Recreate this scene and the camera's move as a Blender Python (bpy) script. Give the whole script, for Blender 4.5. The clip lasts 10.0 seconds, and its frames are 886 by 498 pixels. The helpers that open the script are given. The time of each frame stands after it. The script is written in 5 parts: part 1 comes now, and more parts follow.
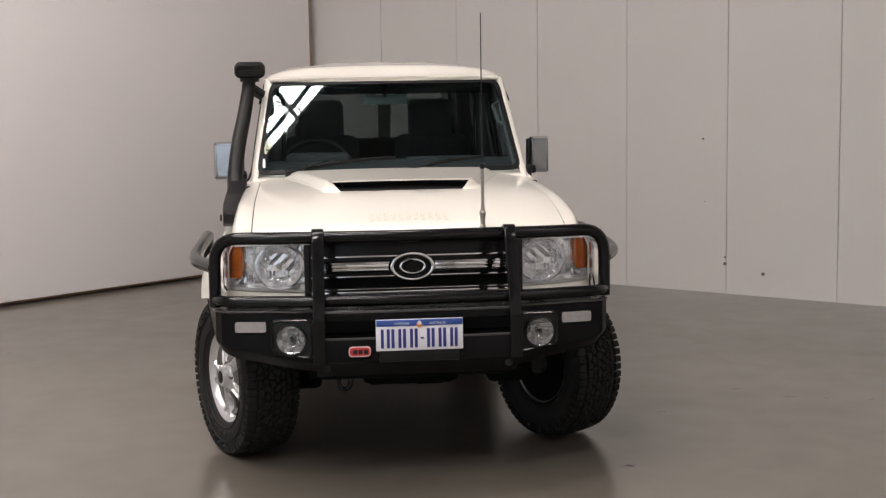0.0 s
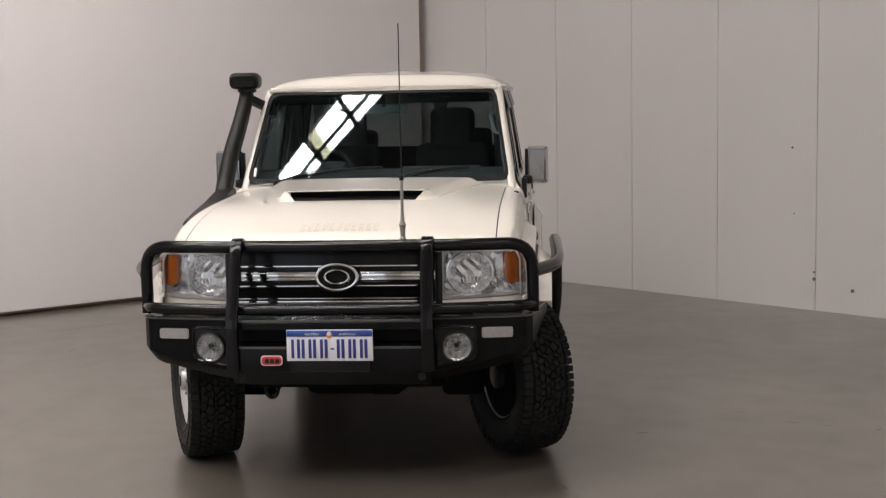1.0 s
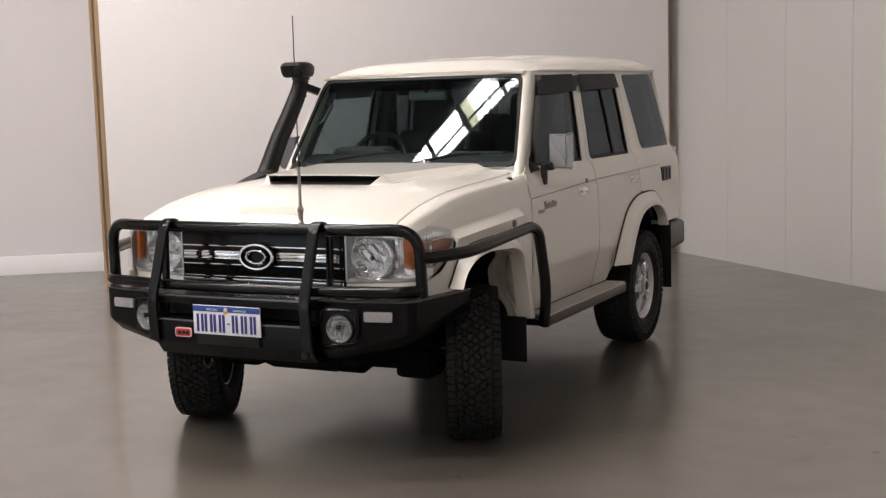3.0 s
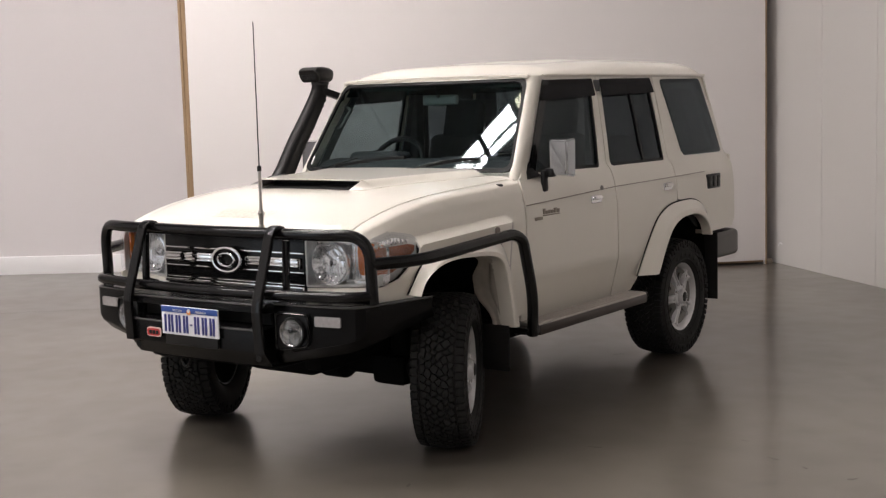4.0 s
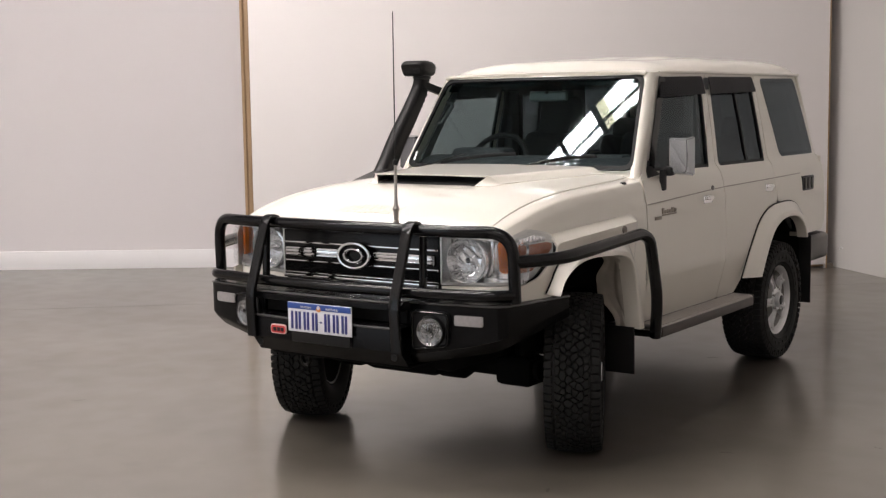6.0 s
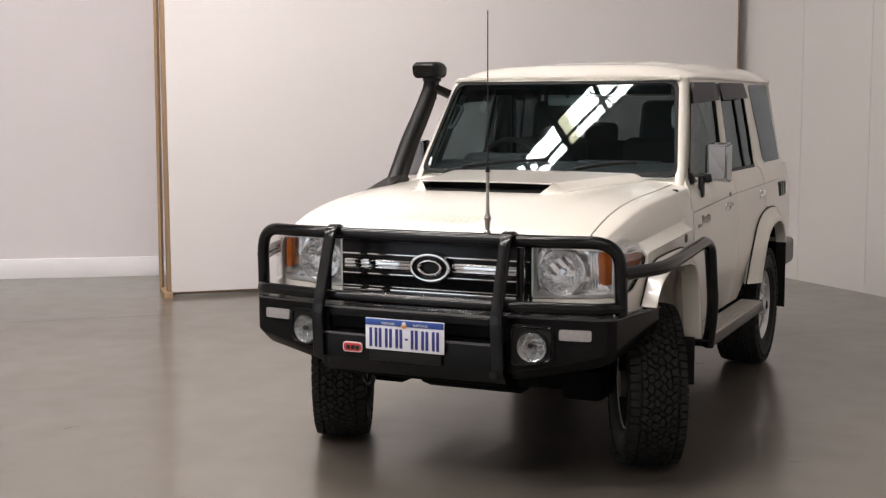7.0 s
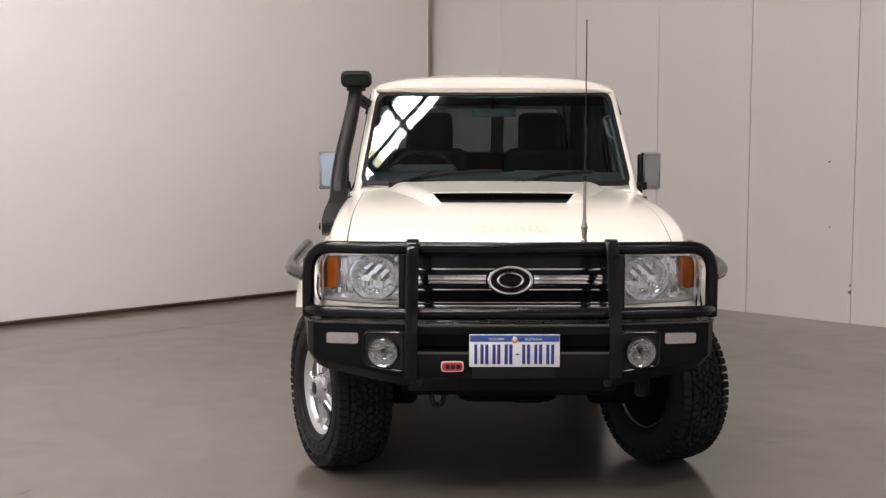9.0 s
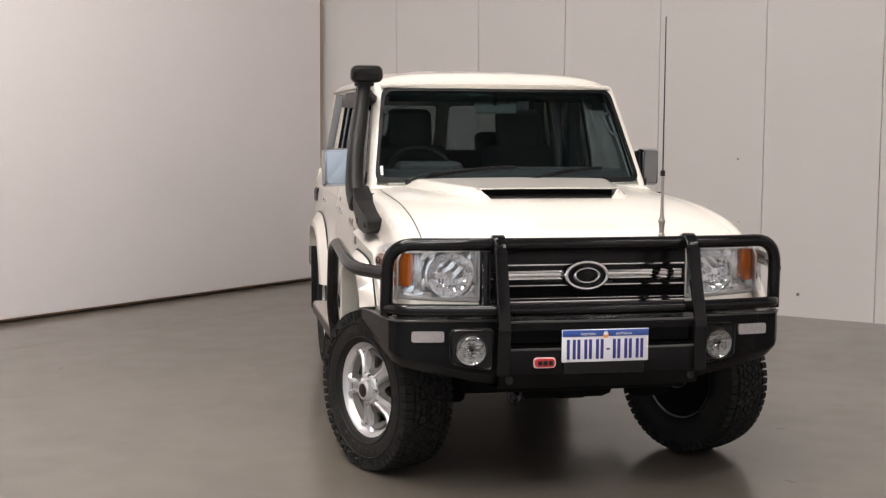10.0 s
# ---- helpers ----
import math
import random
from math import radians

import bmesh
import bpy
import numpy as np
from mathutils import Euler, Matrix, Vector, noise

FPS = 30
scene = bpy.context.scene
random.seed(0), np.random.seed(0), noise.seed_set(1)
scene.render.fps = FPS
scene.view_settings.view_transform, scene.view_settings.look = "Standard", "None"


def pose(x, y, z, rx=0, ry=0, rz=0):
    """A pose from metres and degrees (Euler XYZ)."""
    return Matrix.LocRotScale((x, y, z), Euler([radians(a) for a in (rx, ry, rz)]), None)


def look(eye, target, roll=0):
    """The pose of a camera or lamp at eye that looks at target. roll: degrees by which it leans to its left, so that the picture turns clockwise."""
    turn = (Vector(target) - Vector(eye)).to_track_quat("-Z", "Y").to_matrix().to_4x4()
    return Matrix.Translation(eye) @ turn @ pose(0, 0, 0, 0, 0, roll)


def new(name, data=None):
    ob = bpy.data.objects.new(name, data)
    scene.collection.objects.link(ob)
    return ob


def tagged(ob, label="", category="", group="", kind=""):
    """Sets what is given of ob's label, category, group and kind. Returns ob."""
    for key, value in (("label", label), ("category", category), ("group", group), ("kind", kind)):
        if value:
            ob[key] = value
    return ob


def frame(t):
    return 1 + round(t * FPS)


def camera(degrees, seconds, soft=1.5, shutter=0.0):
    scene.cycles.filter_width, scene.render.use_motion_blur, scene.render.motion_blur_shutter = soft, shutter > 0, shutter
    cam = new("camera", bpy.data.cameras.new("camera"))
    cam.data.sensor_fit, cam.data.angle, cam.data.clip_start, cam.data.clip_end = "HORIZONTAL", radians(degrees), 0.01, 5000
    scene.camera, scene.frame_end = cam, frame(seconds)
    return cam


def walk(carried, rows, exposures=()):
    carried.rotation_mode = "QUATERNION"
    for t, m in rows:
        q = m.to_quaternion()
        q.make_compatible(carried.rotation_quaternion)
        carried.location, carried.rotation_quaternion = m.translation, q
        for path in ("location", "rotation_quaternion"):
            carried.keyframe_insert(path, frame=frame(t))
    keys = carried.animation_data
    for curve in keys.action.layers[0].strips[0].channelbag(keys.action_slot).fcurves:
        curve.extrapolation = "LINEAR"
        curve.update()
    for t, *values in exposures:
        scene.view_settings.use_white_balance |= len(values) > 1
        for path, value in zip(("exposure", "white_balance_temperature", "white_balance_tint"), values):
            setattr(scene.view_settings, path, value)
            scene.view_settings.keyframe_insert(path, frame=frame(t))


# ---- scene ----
# ---- the camera and its walk ----
cam = camera(37.8, 10.0, soft=1.3)
ROWS = [
    (0.0, (-0.439, -6.156, 1.699), (-0.235, -4.180, 1.464), -0.9),
    (0.5, (0.253, -6.152, 1.704), (0.276, -4.166, 1.475), -1.0),
    (1.0, (0.933, -6.123, 1.704), (0.765, -4.143, 1.482), -1.1),
    (1.5, (1.632, -6.025, 1.700), (1.269, -4.070, 1.486), -1.3),
    (2.0, (2.273, -5.860, 1.680), (1.719, -3.950, 1.469), -1.5),
    (2.5, (2.906, -5.709, 1.686), (2.167, -3.863, 1.467), -1.5),
    (2.7, (3.131, -5.632, 1.690), (2.326, -3.816, 1.461), -1.6),
    (4.0, (4.295, -4.913, 1.666), (3.145, -3.292, 1.442), -1.6),
    (4.5, (4.512, -4.738, 1.661), (3.296, -3.165, 1.443), -1.5),
    (5.0, (4.504, -4.718, 1.680), (3.271, -3.159, 1.458), -1.1),
    (5.5, (4.207, -4.943, 1.675), (2.996, -3.367, 1.456), -0.9),
    (6.0, (3.675, -5.164, 1.649), (2.538, -3.534, 1.426), -0.8),
    (6.2, (3.430, -5.233, 1.671), (2.330, -3.578, 1.445), -0.6),
    (7.5, (1.706, -5.811, 1.668), (1.079, -3.923, 1.457), -0.1),
    (8.0, (1.027, -5.965, 1.612), (0.609, -4.019, 1.417), -0.0),
    (8.5, (0.348, -5.975, 1.611), (0.136, -3.996, 1.416), 0.1),
    (9.0, (-0.313, -5.999, 1.636), (-0.302, -4.008, 1.438), 0.1),
    (9.5, (-0.970, -5.865, 1.618), (-0.771, -3.885, 1.416), 0.4),
    (10.0, (-1.609, -5.807, 1.609), (-1.236, -3.852, 1.413), 0.3),
]
walk(cam, [(t, look(eye, target, roll)) for t, eye, target, roll in ROWS], exposures=[(0.0, -0.15), (1.0, -0.25), (1.5, -0.19), (4.0, 0.0), (5.0, 0.04), (6.2, 0.05), (8.5, -0.01), (9.0, 0.03), (10.0, 0.12)])

# ---- world and light ----
SKYLIGHT = 49.0          # radiance of the translucent roof sheets
world = bpy.data.worlds.new("world")
scene.world = world
world.use_nodes = True
world.node_tree.nodes["Background"].inputs[0].default_value = (0.75, 0.85, 1.0, 1)
world.node_tree.nodes["Background"].inputs[1].default_value = 0.3

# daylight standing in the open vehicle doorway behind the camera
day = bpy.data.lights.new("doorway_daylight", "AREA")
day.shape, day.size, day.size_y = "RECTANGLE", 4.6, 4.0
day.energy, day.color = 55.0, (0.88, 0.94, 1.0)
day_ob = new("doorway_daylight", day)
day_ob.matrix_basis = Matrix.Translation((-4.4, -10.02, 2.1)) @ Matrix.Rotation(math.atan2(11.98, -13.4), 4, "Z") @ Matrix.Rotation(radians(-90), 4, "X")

from mathutils.geometry import delaunay_2d_cdt


# ---- materials ----
def material(name, colour, rough=0.5, metal=0.0, vary=0.0, scale=8.0, bump=0.0, bump_scale=60.0, coat=0.0,
             rough_vary=0.0, specular=0.5, fine=0.0, stretch=(1, 1, 1)):
    m = bpy.data.materials.new(name)
    m.use_nodes = True
    nt = m.node_tree
    b = nt.nodes["Principled BSDF"]
    b.inputs["Base Color"].default_value = (*colour, 1)
    b.inputs["Roughness"].default_value = rough
    b.inputs["Metallic"].default_value = metal
    b.inputs["Specular IOR Level"].default_value = specular
    if coat:
        b.inputs["Coat Weight"].default_value = coat
        b.inputs["Coat Roughness"].default_value = 0.04
    tc = nt.nodes.new("ShaderNodeTexCoord")
    mp = nt.nodes.new("ShaderNodeMapping")
    mp.inputs["Scale"].default_value = stretch
    nt.links.new(tc.outputs["Object"], mp.inputs["Vector"])

    def noise_tex(sc, detail=6.0):
        n = nt.nodes.new("ShaderNodeTexNoise")
        n.inputs["Scale"].default_value = sc
        n.inputs["Detail"].default_value = detail
        nt.links.new(mp.outputs["Vector"], n.inputs["Vector"])
        return n
    if vary or fine:
        n1, n2 = noise_tex(scale, 3.0), noise_tex(scale * 14, 3.0)
        mix = nt.nodes.new("ShaderNodeMath")
        mix.operation = "MULTIPLY_ADD"
        mix.inputs[1].default_value = vary * 2
        mix.inputs[2].default_value = 1 - vary
        nt.links.new(n1.outputs["Fac"], mix.inputs[0])
        mix2 = nt.nodes.new("ShaderNodeMath")
        mix2.operation = "MULTIPLY_ADD"
        mix2.inputs[1].default_value = fine * 2
        mix2.inputs[2].default_value = 1 - fine
        nt.links.new(n2.outputs["Fac"], mix2.inputs[0])
        both = nt.nodes.new("ShaderNodeMath")
        both.operation = "MULTIPLY"
        nt.links.new(mix.outputs[0], both.inputs[0])
        nt.links.new(mix2.outputs[0], both.inputs[1])
        hv = nt.nodes.new("ShaderNodeVectorMath")
        hv.operation = "SCALE"
        hv.inputs[0].default_value = colour
        nt.links.new(both.outputs[0], hv.inputs["Scale"])
        nt.links.new(hv.outputs[0], b.inputs["Base Color"])
        if rough_vary:
            r = nt.nodes.new("ShaderNodeMath")
            r.operation = "MULTIPLY_ADD"
            r.inputs[1].default_value = rough_vary * 2
            r.inputs[2].default_value = rough - rough_vary
            nt.links.new(n1.outputs["Fac"], r.inputs[0])
            nt.links.new(r.outputs[0], b.inputs["Roughness"])
    if bump:
        n3 = noise_tex(bump_scale, 4.0)
        bp = nt.nodes.new("ShaderNodeBump")
        bp.inputs["Strength"].default_value = bump
        bp.inputs["Distance"].default_value = 0.002
        nt.links.new(n3.outputs["Fac"], bp.inputs["Height"])
        nt.links.new(bp.outputs[0], b.inputs["Normal"])
    return m


def glass(name, tint, f0=0.04, rough=0.0, gloss=(1, 1, 1)):
    """Thin pane: what passes is tinted, what mirrors grows towards grazing angles."""
    m = bpy.data.materials.new(name)
    m.use_nodes = True
    nt = m.node_tree
    nt.nodes.remove(nt.nodes["Principled BSDF"])
    out = nt.nodes["Material Output"]
    tr = nt.nodes.new("ShaderNodeBsdfTransparent")
    tr.inputs[0].default_value = (*tint, 1)
    gl = nt.nodes.new("ShaderNodeBsdfGlossy")
    gl.inputs["Color"].default_value = (*gloss, 1)
    gl.inputs["Roughness"].default_value = rough
    lw = nt.nodes.new("ShaderNodeLayerWeight")
    lw.inputs["Blend"].default_value = 0.5
    pw = nt.nodes.new("ShaderNodeMath")
    pw.operation = "POWER"
    pw.inputs[1].default_value = 5.0
    ma = nt.nodes.new("ShaderNodeMath")
    ma.operation = "MULTIPLY_ADD"
    ma.inputs[1].default_value, ma.inputs[2].default_value = 1 - f0, f0
    mx = nt.nodes.new("ShaderNodeMixShader")
    nt.links.new(lw.outputs["Facing"], pw.inputs[0])
    nt.links.new(pw.outputs[0], ma.inputs[0])
    nt.links.new(ma.outputs[0], mx.inputs[0])
    nt.links.new(tr.outputs[0], mx.inputs[1])
    nt.links.new(gl.outputs[0], mx.inputs[2])
    nt.links.new(mx.outputs[0], out.inputs["Surface"])
    return m


def glow(name, colour, strength):
    m = bpy.data.materials.new(name)
    m.use_nodes = True
    b = m.node_tree.nodes["Principled BSDF"]
    b.inputs["Base Color"].default_value = (*colour, 1)
    b.inputs["Emission Color"].default_value = (*colour, 1)
    b.inputs["Emission Strength"].default_value = strength
    return m


PAINT = material("cream_paint", (0.775, 0.74, 0.665), 0.38, 0, vary=0.02, scale=3, bump=0.03, bump_scale=220, coat=0.8)
BLACK_COAT = material("black_powder_coat", (0.006, 0.006, 0.0065), 0.15, 0, vary=0.15, scale=9, bump=0.03, bump_scale=260, specular=0.30)
BLACK_PLATE = material("black_bumper_plate", (0.005, 0.005, 0.0055), 0.27, 0, vary=0.15, scale=9, bump=0.04, bump_scale=240, specular=0.15)
# glossy, and lighter than the coat to paint the highlight on bumper edges
EDGE_GLINT = material("edge_glint_grey", (0.06, 0.06, 0.062), 0.14, 0.2, vary=0.1, scale=9, specular=0.8)
BLACK_SATIN = material("black_satin_plastic", (0.008, 0.008, 0.0085), 0.4, 0, vary=0.2, scale=10, bump=0.08, bump_scale=200, specular=0.35)
SNORKEL = material("charcoal_plastic", (0.0095, 0.0093, 0.0094), 0.4, 0, vary=0.2, scale=12, bump=0.2, bump_scale=350, specular=0.23)
RUBBER = material("tyre_rubber", (0.017, 0.0165, 0.016), 0.66, 0, vary=0.25, scale=14, bump=0.15, bump_scale=90, specular=0.25)
TREAD = material("tread_rubber", (0.019, 0.0186, 0.0182), 0.72, 0, vary=0.2, scale=14, fine=0.12, bump=0.15, bump_scale=90, specular=0.2)
SEAL = material("rubber_seal", (0.005, 0.005, 0.0055), 0.5, 0, specular=0.2)
# greyer and more mottled than the cream paint
GUARD = material("mottled_inner_guard", (0.47, 0.43, 0.37), 0.55, 0, vary=0.35, scale=12, bump=0.1, bump_scale=90, specular=0.3)
FLAP = material("mud_flap_rubber", (0.009, 0.0085, 0.0085), 0.65, 0, vary=0.3, scale=6, bump=0.1, bump_scale=80, specular=0.2)
UNDER = material("underbody_black", (0.006, 0.006, 0.006), 0.9, 0, vary=0.3, scale=8, specular=0.08)
CHROME = material("chrome", (0.82, 0.82, 0.83), 0.07, 1.0, vary=0.02, scale=20)
MIRROR_CHROME = material("mirror_shell_chrome", (0.42, 0.435, 0.46), 0.16, 1.0, vary=0.03, scale=14)
# alloy darkened to paint the shade of the recessed wheel face
ALLOY_SHADED = material("shaded_cast_alloy", (0.20, 0.195, 0.185), 0.5, 0.6, vary=0.2, scale=14, bump=0.1, bump_scale=120)
ALLOY = material("machined_alloy", (0.66, 0.66, 0.67), 0.38, 0.72, vary=0.06, scale=22, rough_vary=0.05)
STEEL = material("brake_steel", (0.2, 0.19, 0.18), 0.45, 0.9, vary=0.2, scale=20)
STEP_ALLOY = material("step_aluminium", (0.40, 0.365, 0.335), 0.42, 0.4, vary=0.1, scale=12)
STEP_EDGE = material("step_edge_brown", (0.05, 0.04, 0.035), 0.35, 0.2, vary=0.2, scale=12)
REFLECT = material("lamp_reflector", (0.96, 0.96, 0.97), 0.15, 0.78, vary=0.03, scale=40)
AMBER = material("amber_lens", (0.62, 0.15, 0.02), 0.15, 0, vary=0.15, scale=30, bump=0.3, bump_scale=160, coat=0.6)
# darker, browner amber for the part along the wing
AMBER_SIDE = material("dull_amber_lens", (0.30, 0.095, 0.045), 0.2, 0, vary=0.3, scale=24, bump=0.4, bump_scale=70, coat=0.5)
CLEAR_LAMP = glass("lamp_lens", (0.95, 0.955, 0.96), 0.035, 0.02)
FOG_LENS = material("fog_reflector", (0.31, 0.31, 0.31), 0.27, 0.8, vary=0.1, scale=50)
IND_LENS = material("clear_indicator", (0.33, 0.31, 0.31), 0.25, 0.1, vary=0.2, scale=60, bump=0.5, bump_scale=130)
SCREEN = glass("windscreen_glass", (0.87, 0.925, 0.925), 0.038, gloss=(0.92, 0.98, 1.0))
TINT = glass("tinted_side_glass", (0.47, 0.51, 0.52), 0.028, gloss=(0.62, 0.69, 0.72))
TINT_DARK = glass("dark_privacy_glass", (0.25, 0.275, 0.29), 0.034, gloss=(0.60, 0.68, 0.73))
REAR_GLASS = glass("rear_door_glass", (0.38, 0.40, 0.405), 0.04)
VISOR = glass("smoked_visor", (0.16, 0.16, 0.17), 0.012, gloss=(0.45, 0.45, 0.47))
DASHBOARD = material("dashboard_black", (0.022, 0.023, 0.026), 0.7, 0, vary=0.15, scale=10, bump=0.1, bump_scale=200, specular=0.25)
TRIM = material("interior_trim_grey", (0.075, 0.08, 0.083), 0.75, 0, vary=0.15, scale=10)
SEAT = material("seat_cloth", (0.032, 0.034, 0.037), 0.9, 0, vary=0.25, scale=30, bump=0.3, bump_scale=180)
HEADLINER = material("headliner", (0.24, 0.23, 0.22), 0.9)
# near-black painted as shade in holes, slots and gaps; the fog bulb too
DARK_GAP = material("void_shade_black", (0.004, 0.004, 0.004), 0.9)
GRILLE = material("grille_black", (0.003, 0.003, 0.0035), 0.25, 0, specular=0.25)
PLATE_WHITE = material("plate_white", (0.78, 0.78, 0.82), 0.35, 0, vary=0.02, scale=30)
PLATE_BLUE = material("plate_blue", (0.03, 0.075, 0.30), 0.35)
PLATE_TEXT = material("plate_characters", (0.03, 0.035, 0.19), 0.35)
PLATE_ORANGE = material("plate_emblem", (0.75, 0.3, 0.08), 0.4)
BADGE_RED = material("badge_red", (0.5, 0.035, 0.04), 0.3)
BADGE_PALE = material("badge_pale", (0.75, 0.55, 0.53), 0.35)
DECAL = material("faded_decal", (0.64, 0.60, 0.52), 0.4, 0.1, vary=0.3, scale=60)
SIDE_DECAL = material("side_badge_grey", (0.26, 0.23, 0.19), 0.35, 0.5)
CREASE_SHADE = material("crease_shade_line", (0.30, 0.27, 0.23), 0.4)
SCREEN_BAND = glass("tinted_sun_band", (0.30, 0.44, 0.47), 0.0)
STICKER = material("sticker_white", (0.7, 0.7, 0.7), 0.5)
HEADLAMP_TRIM = material("headlamp_trim_silver", (0.55, 0.54, 0.52), 0.3, 0.5)


def floor_material():
    """Sealed concrete: trowel clouds, blotches, faint stains and an uneven polish."""
    m = bpy.data.materials.new("polished_concrete")
    m.use_nodes = True
    nt = m.node_tree
    b = nt.nodes["Principled BSDF"]
    tc = nt.nodes.new("ShaderNodeTexCoord")

    def noise_tex(scale, detail=4.0, distort=0.0, stretch=None):
        n = nt.nodes.new("ShaderNodeTexNoise")
        n.inputs["Scale"].default_value = scale
        n.inputs["Detail"].default_value = detail
        n.inputs["Distortion"].default_value = distort
        if stretch:
            mp = nt.nodes.new("ShaderNodeMapping")
            mp.inputs["Scale"].default_value = stretch
            mp.inputs["Rotation"].default_value = (0, 0, radians(41))
            nt.links.new(tc.outputs["Object"], mp.inputs["Vector"])
            nt.links.new(mp.outputs["Vector"], n.inputs["Vector"])
        else:
            nt.links.new(tc.outputs["Object"], n.inputs["Vector"])
        return n.outputs["Fac"]

    def mapped(fac, a, c, lo, hi):
        r = nt.nodes.new("ShaderNodeMapRange")
        for k, v in zip(("From Min", "From Max", "To Min", "To Max"), (a, c, lo, hi)):
            r.inputs[k].default_value = v
        nt.links.new(fac, r.inputs["Value"])
        return r.outputs["Result"]

    def times(x, y):
        q = nt.nodes.new("ShaderNodeMath")
        q.operation = "MULTIPLY"
        nt.links.new(x, q.inputs[0])
        nt.links.new(y, q.inputs[1])
        return q.outputs[0]
    clouds = mapped(noise_tex(0.55, 2, 0.4), 0.3, 0.7, 0.88, 1.12)
    blotch = mapped(noise_tex(2.1, 2, 0.5), 0.32, 0.68, 0.95, 1.05)
    sweep = mapped(noise_tex(1.0, 2, 0.2, (0.5, 3.0, 1.0)), 0.35, 0.65, 0.975, 1.025)
    stain = mapped(noise_tex(5.5, 1), 0.62, 0.80, 1.0, 0.90)
    value = times(times(clouds, blotch), times(sweep, stain))
    tint = nt.nodes.new("ShaderNodeVectorMath")
    tint.operation = "SCALE"
    tint.inputs[0].default_value = (0.124, 0.109, 0.091)
    nt.links.new(value, tint.inputs["Scale"])
    nt.links.new(tint.outputs[0], b.inputs["Base Color"])
    wear = nt.nodes.new("ShaderNodeMath")
    wear.operation = "ADD"
    nt.links.new(mapped(noise_tex(0.8, 2, 0.4), 0.3, 0.7, 0.285, 0.33), wear.inputs[0])
    nt.links.new(mapped(noise_tex(4.5, 1, 0.2), 0.35, 0.7, 0.0, 0.035), wear.inputs[1])
    nt.links.new(wear.outputs[0], b.inputs["Roughness"])
    b.inputs["Specular IOR Level"].default_value = 0.5
    b.inputs["Coat Weight"].default_value = 0.5
    nt.links.new(mapped(noise_tex(1.3, 2, 0.3), 0.3, 0.7, 0.11, 0.17), b.inputs["Coat Roughness"])
    return m


FLOOR = floor_material()
BOARD = material("white_painted_board", (0.80, 0.765, 0.755), 0.75, 0, vary=0.025, scale=1.2, bump=0.1, bump_scale=90)
WALL_PANEL = material("insulated_panel_white", (0.60, 0.576, 0.556), 0.6, 0, vary=0.035, scale=0.8, bump=0.08, bump_scale=40)
WALL_BACK = material("plaster_wall_white", (0.66, 0.625, 0.63), 0.8, 0, vary=0.03, scale=1.0, bump=0.1, bump_scale=70)
WALL_FAR = material("grey_hall_wall", (0.45, 0.44, 0.43), 0.8, 0, vary=0.05, scale=0.6)
WALL_FRONT = material("pale_hall_wall", (0.70, 0.68, 0.66), 0.8, 0, vary=0.05, scale=0.6)
JOINT_GREY = material("joint_sealant_grey", (0.10, 0.095, 0.09), 0.8, 0, vary=0.1, scale=2)
SKIRT = material("white_skirting", (0.78, 0.765, 0.77), 0.55, 0, vary=0.03, scale=3)
TIMBER = material("raw_pine_stud", (0.36, 0.24, 0.14), 0.7, 0, vary=0.25, scale=3, bump=0.3, bump_scale=40, stretch=(6, 6, 0.5))
# darker, greyer timber for the foot at the right end
GREY_TIMBER = material("grey_brown_timber", (0.20, 0.17, 0.14), 0.8, 0, vary=0.25, scale=9, bump=0.2, bump_scale=60)
ROOF_STEEL = material("roof_sheet_grey", (0.17, 0.17, 0.17), 0.6, 0.3, vary=0.1, scale=1.5)
BEAM = material("dark_roof_steel", (0.02, 0.02, 0.022), 0.6, 0.2)
SKY_SHEET = glow("translucent_roof_sheet", (1.0, 0.928, 0.905), SKYLIGHT)
MARK = material("dark_fixing", (0.17, 0.14, 0.12), 0.6)


# ---- mesh helpers ----
def finish(bm, name, mat, parent=None, label="", angle=35, smooth=True):
    bmesh.ops.recalc_face_normals(bm, faces=bm.faces[:])
    me = bpy.data.meshes.new(name)
    bm.to_mesh(me)
    bm.free()
    if smooth:
        me.polygons.foreach_set("use_smooth", [True] * len(me.polygons))
        me.set_sharp_from_angle(angle=radians(angle))
    me.materials.append(mat)
    ob = new(name, me)
    if parent is not None:
        ob.parent = parent
    if label:
        ob["label"] = label
    return ob


def part(name, bm, mat, parent, label="", angle=35):
    return finish(bm, name, mat, parent, label, angle)


def thing(name, label, category, group="", at=None):
    ob = new(name)
    ob.empty_display_size = 0.2
    if at is not None:
        ob.matrix_basis = at
    return tagged(ob, label, category, group)


def add_box(bm, lo, hi, bevel=0.0, m=None, seg=2):
    """An axis-aligned box from lo to hi, with rounded edges."""
    sub = bmesh.new()
    bmesh.ops.create_cube(sub, size=1.0)
    c = [(a + b) / 2 for a, b in zip(lo, hi)]
    s = [abs(b - a) for a, b in zip(lo, hi)]
    for v in sub.verts:
        v.co = Vector((v.co.x * s[0] + c[0], v.co.y * s[1] + c[1], v.co.z * s[2] + c[2]))
    if bevel:
        bmesh.ops.bevel(sub, geom=sub.edges[:], offset=min(bevel, min(s) * 0.45), segments=seg, affect="EDGES", profile=0.5)
    if m is not None:
        sub.transform(m)
    merge(bm, sub)


def merge(bm, sub):
    me = bpy.data.meshes.new("tmp")
    sub.to_mesh(me)
    sub.free()
    bm.from_mesh(me)
    bpy.data.meshes.remove(me)


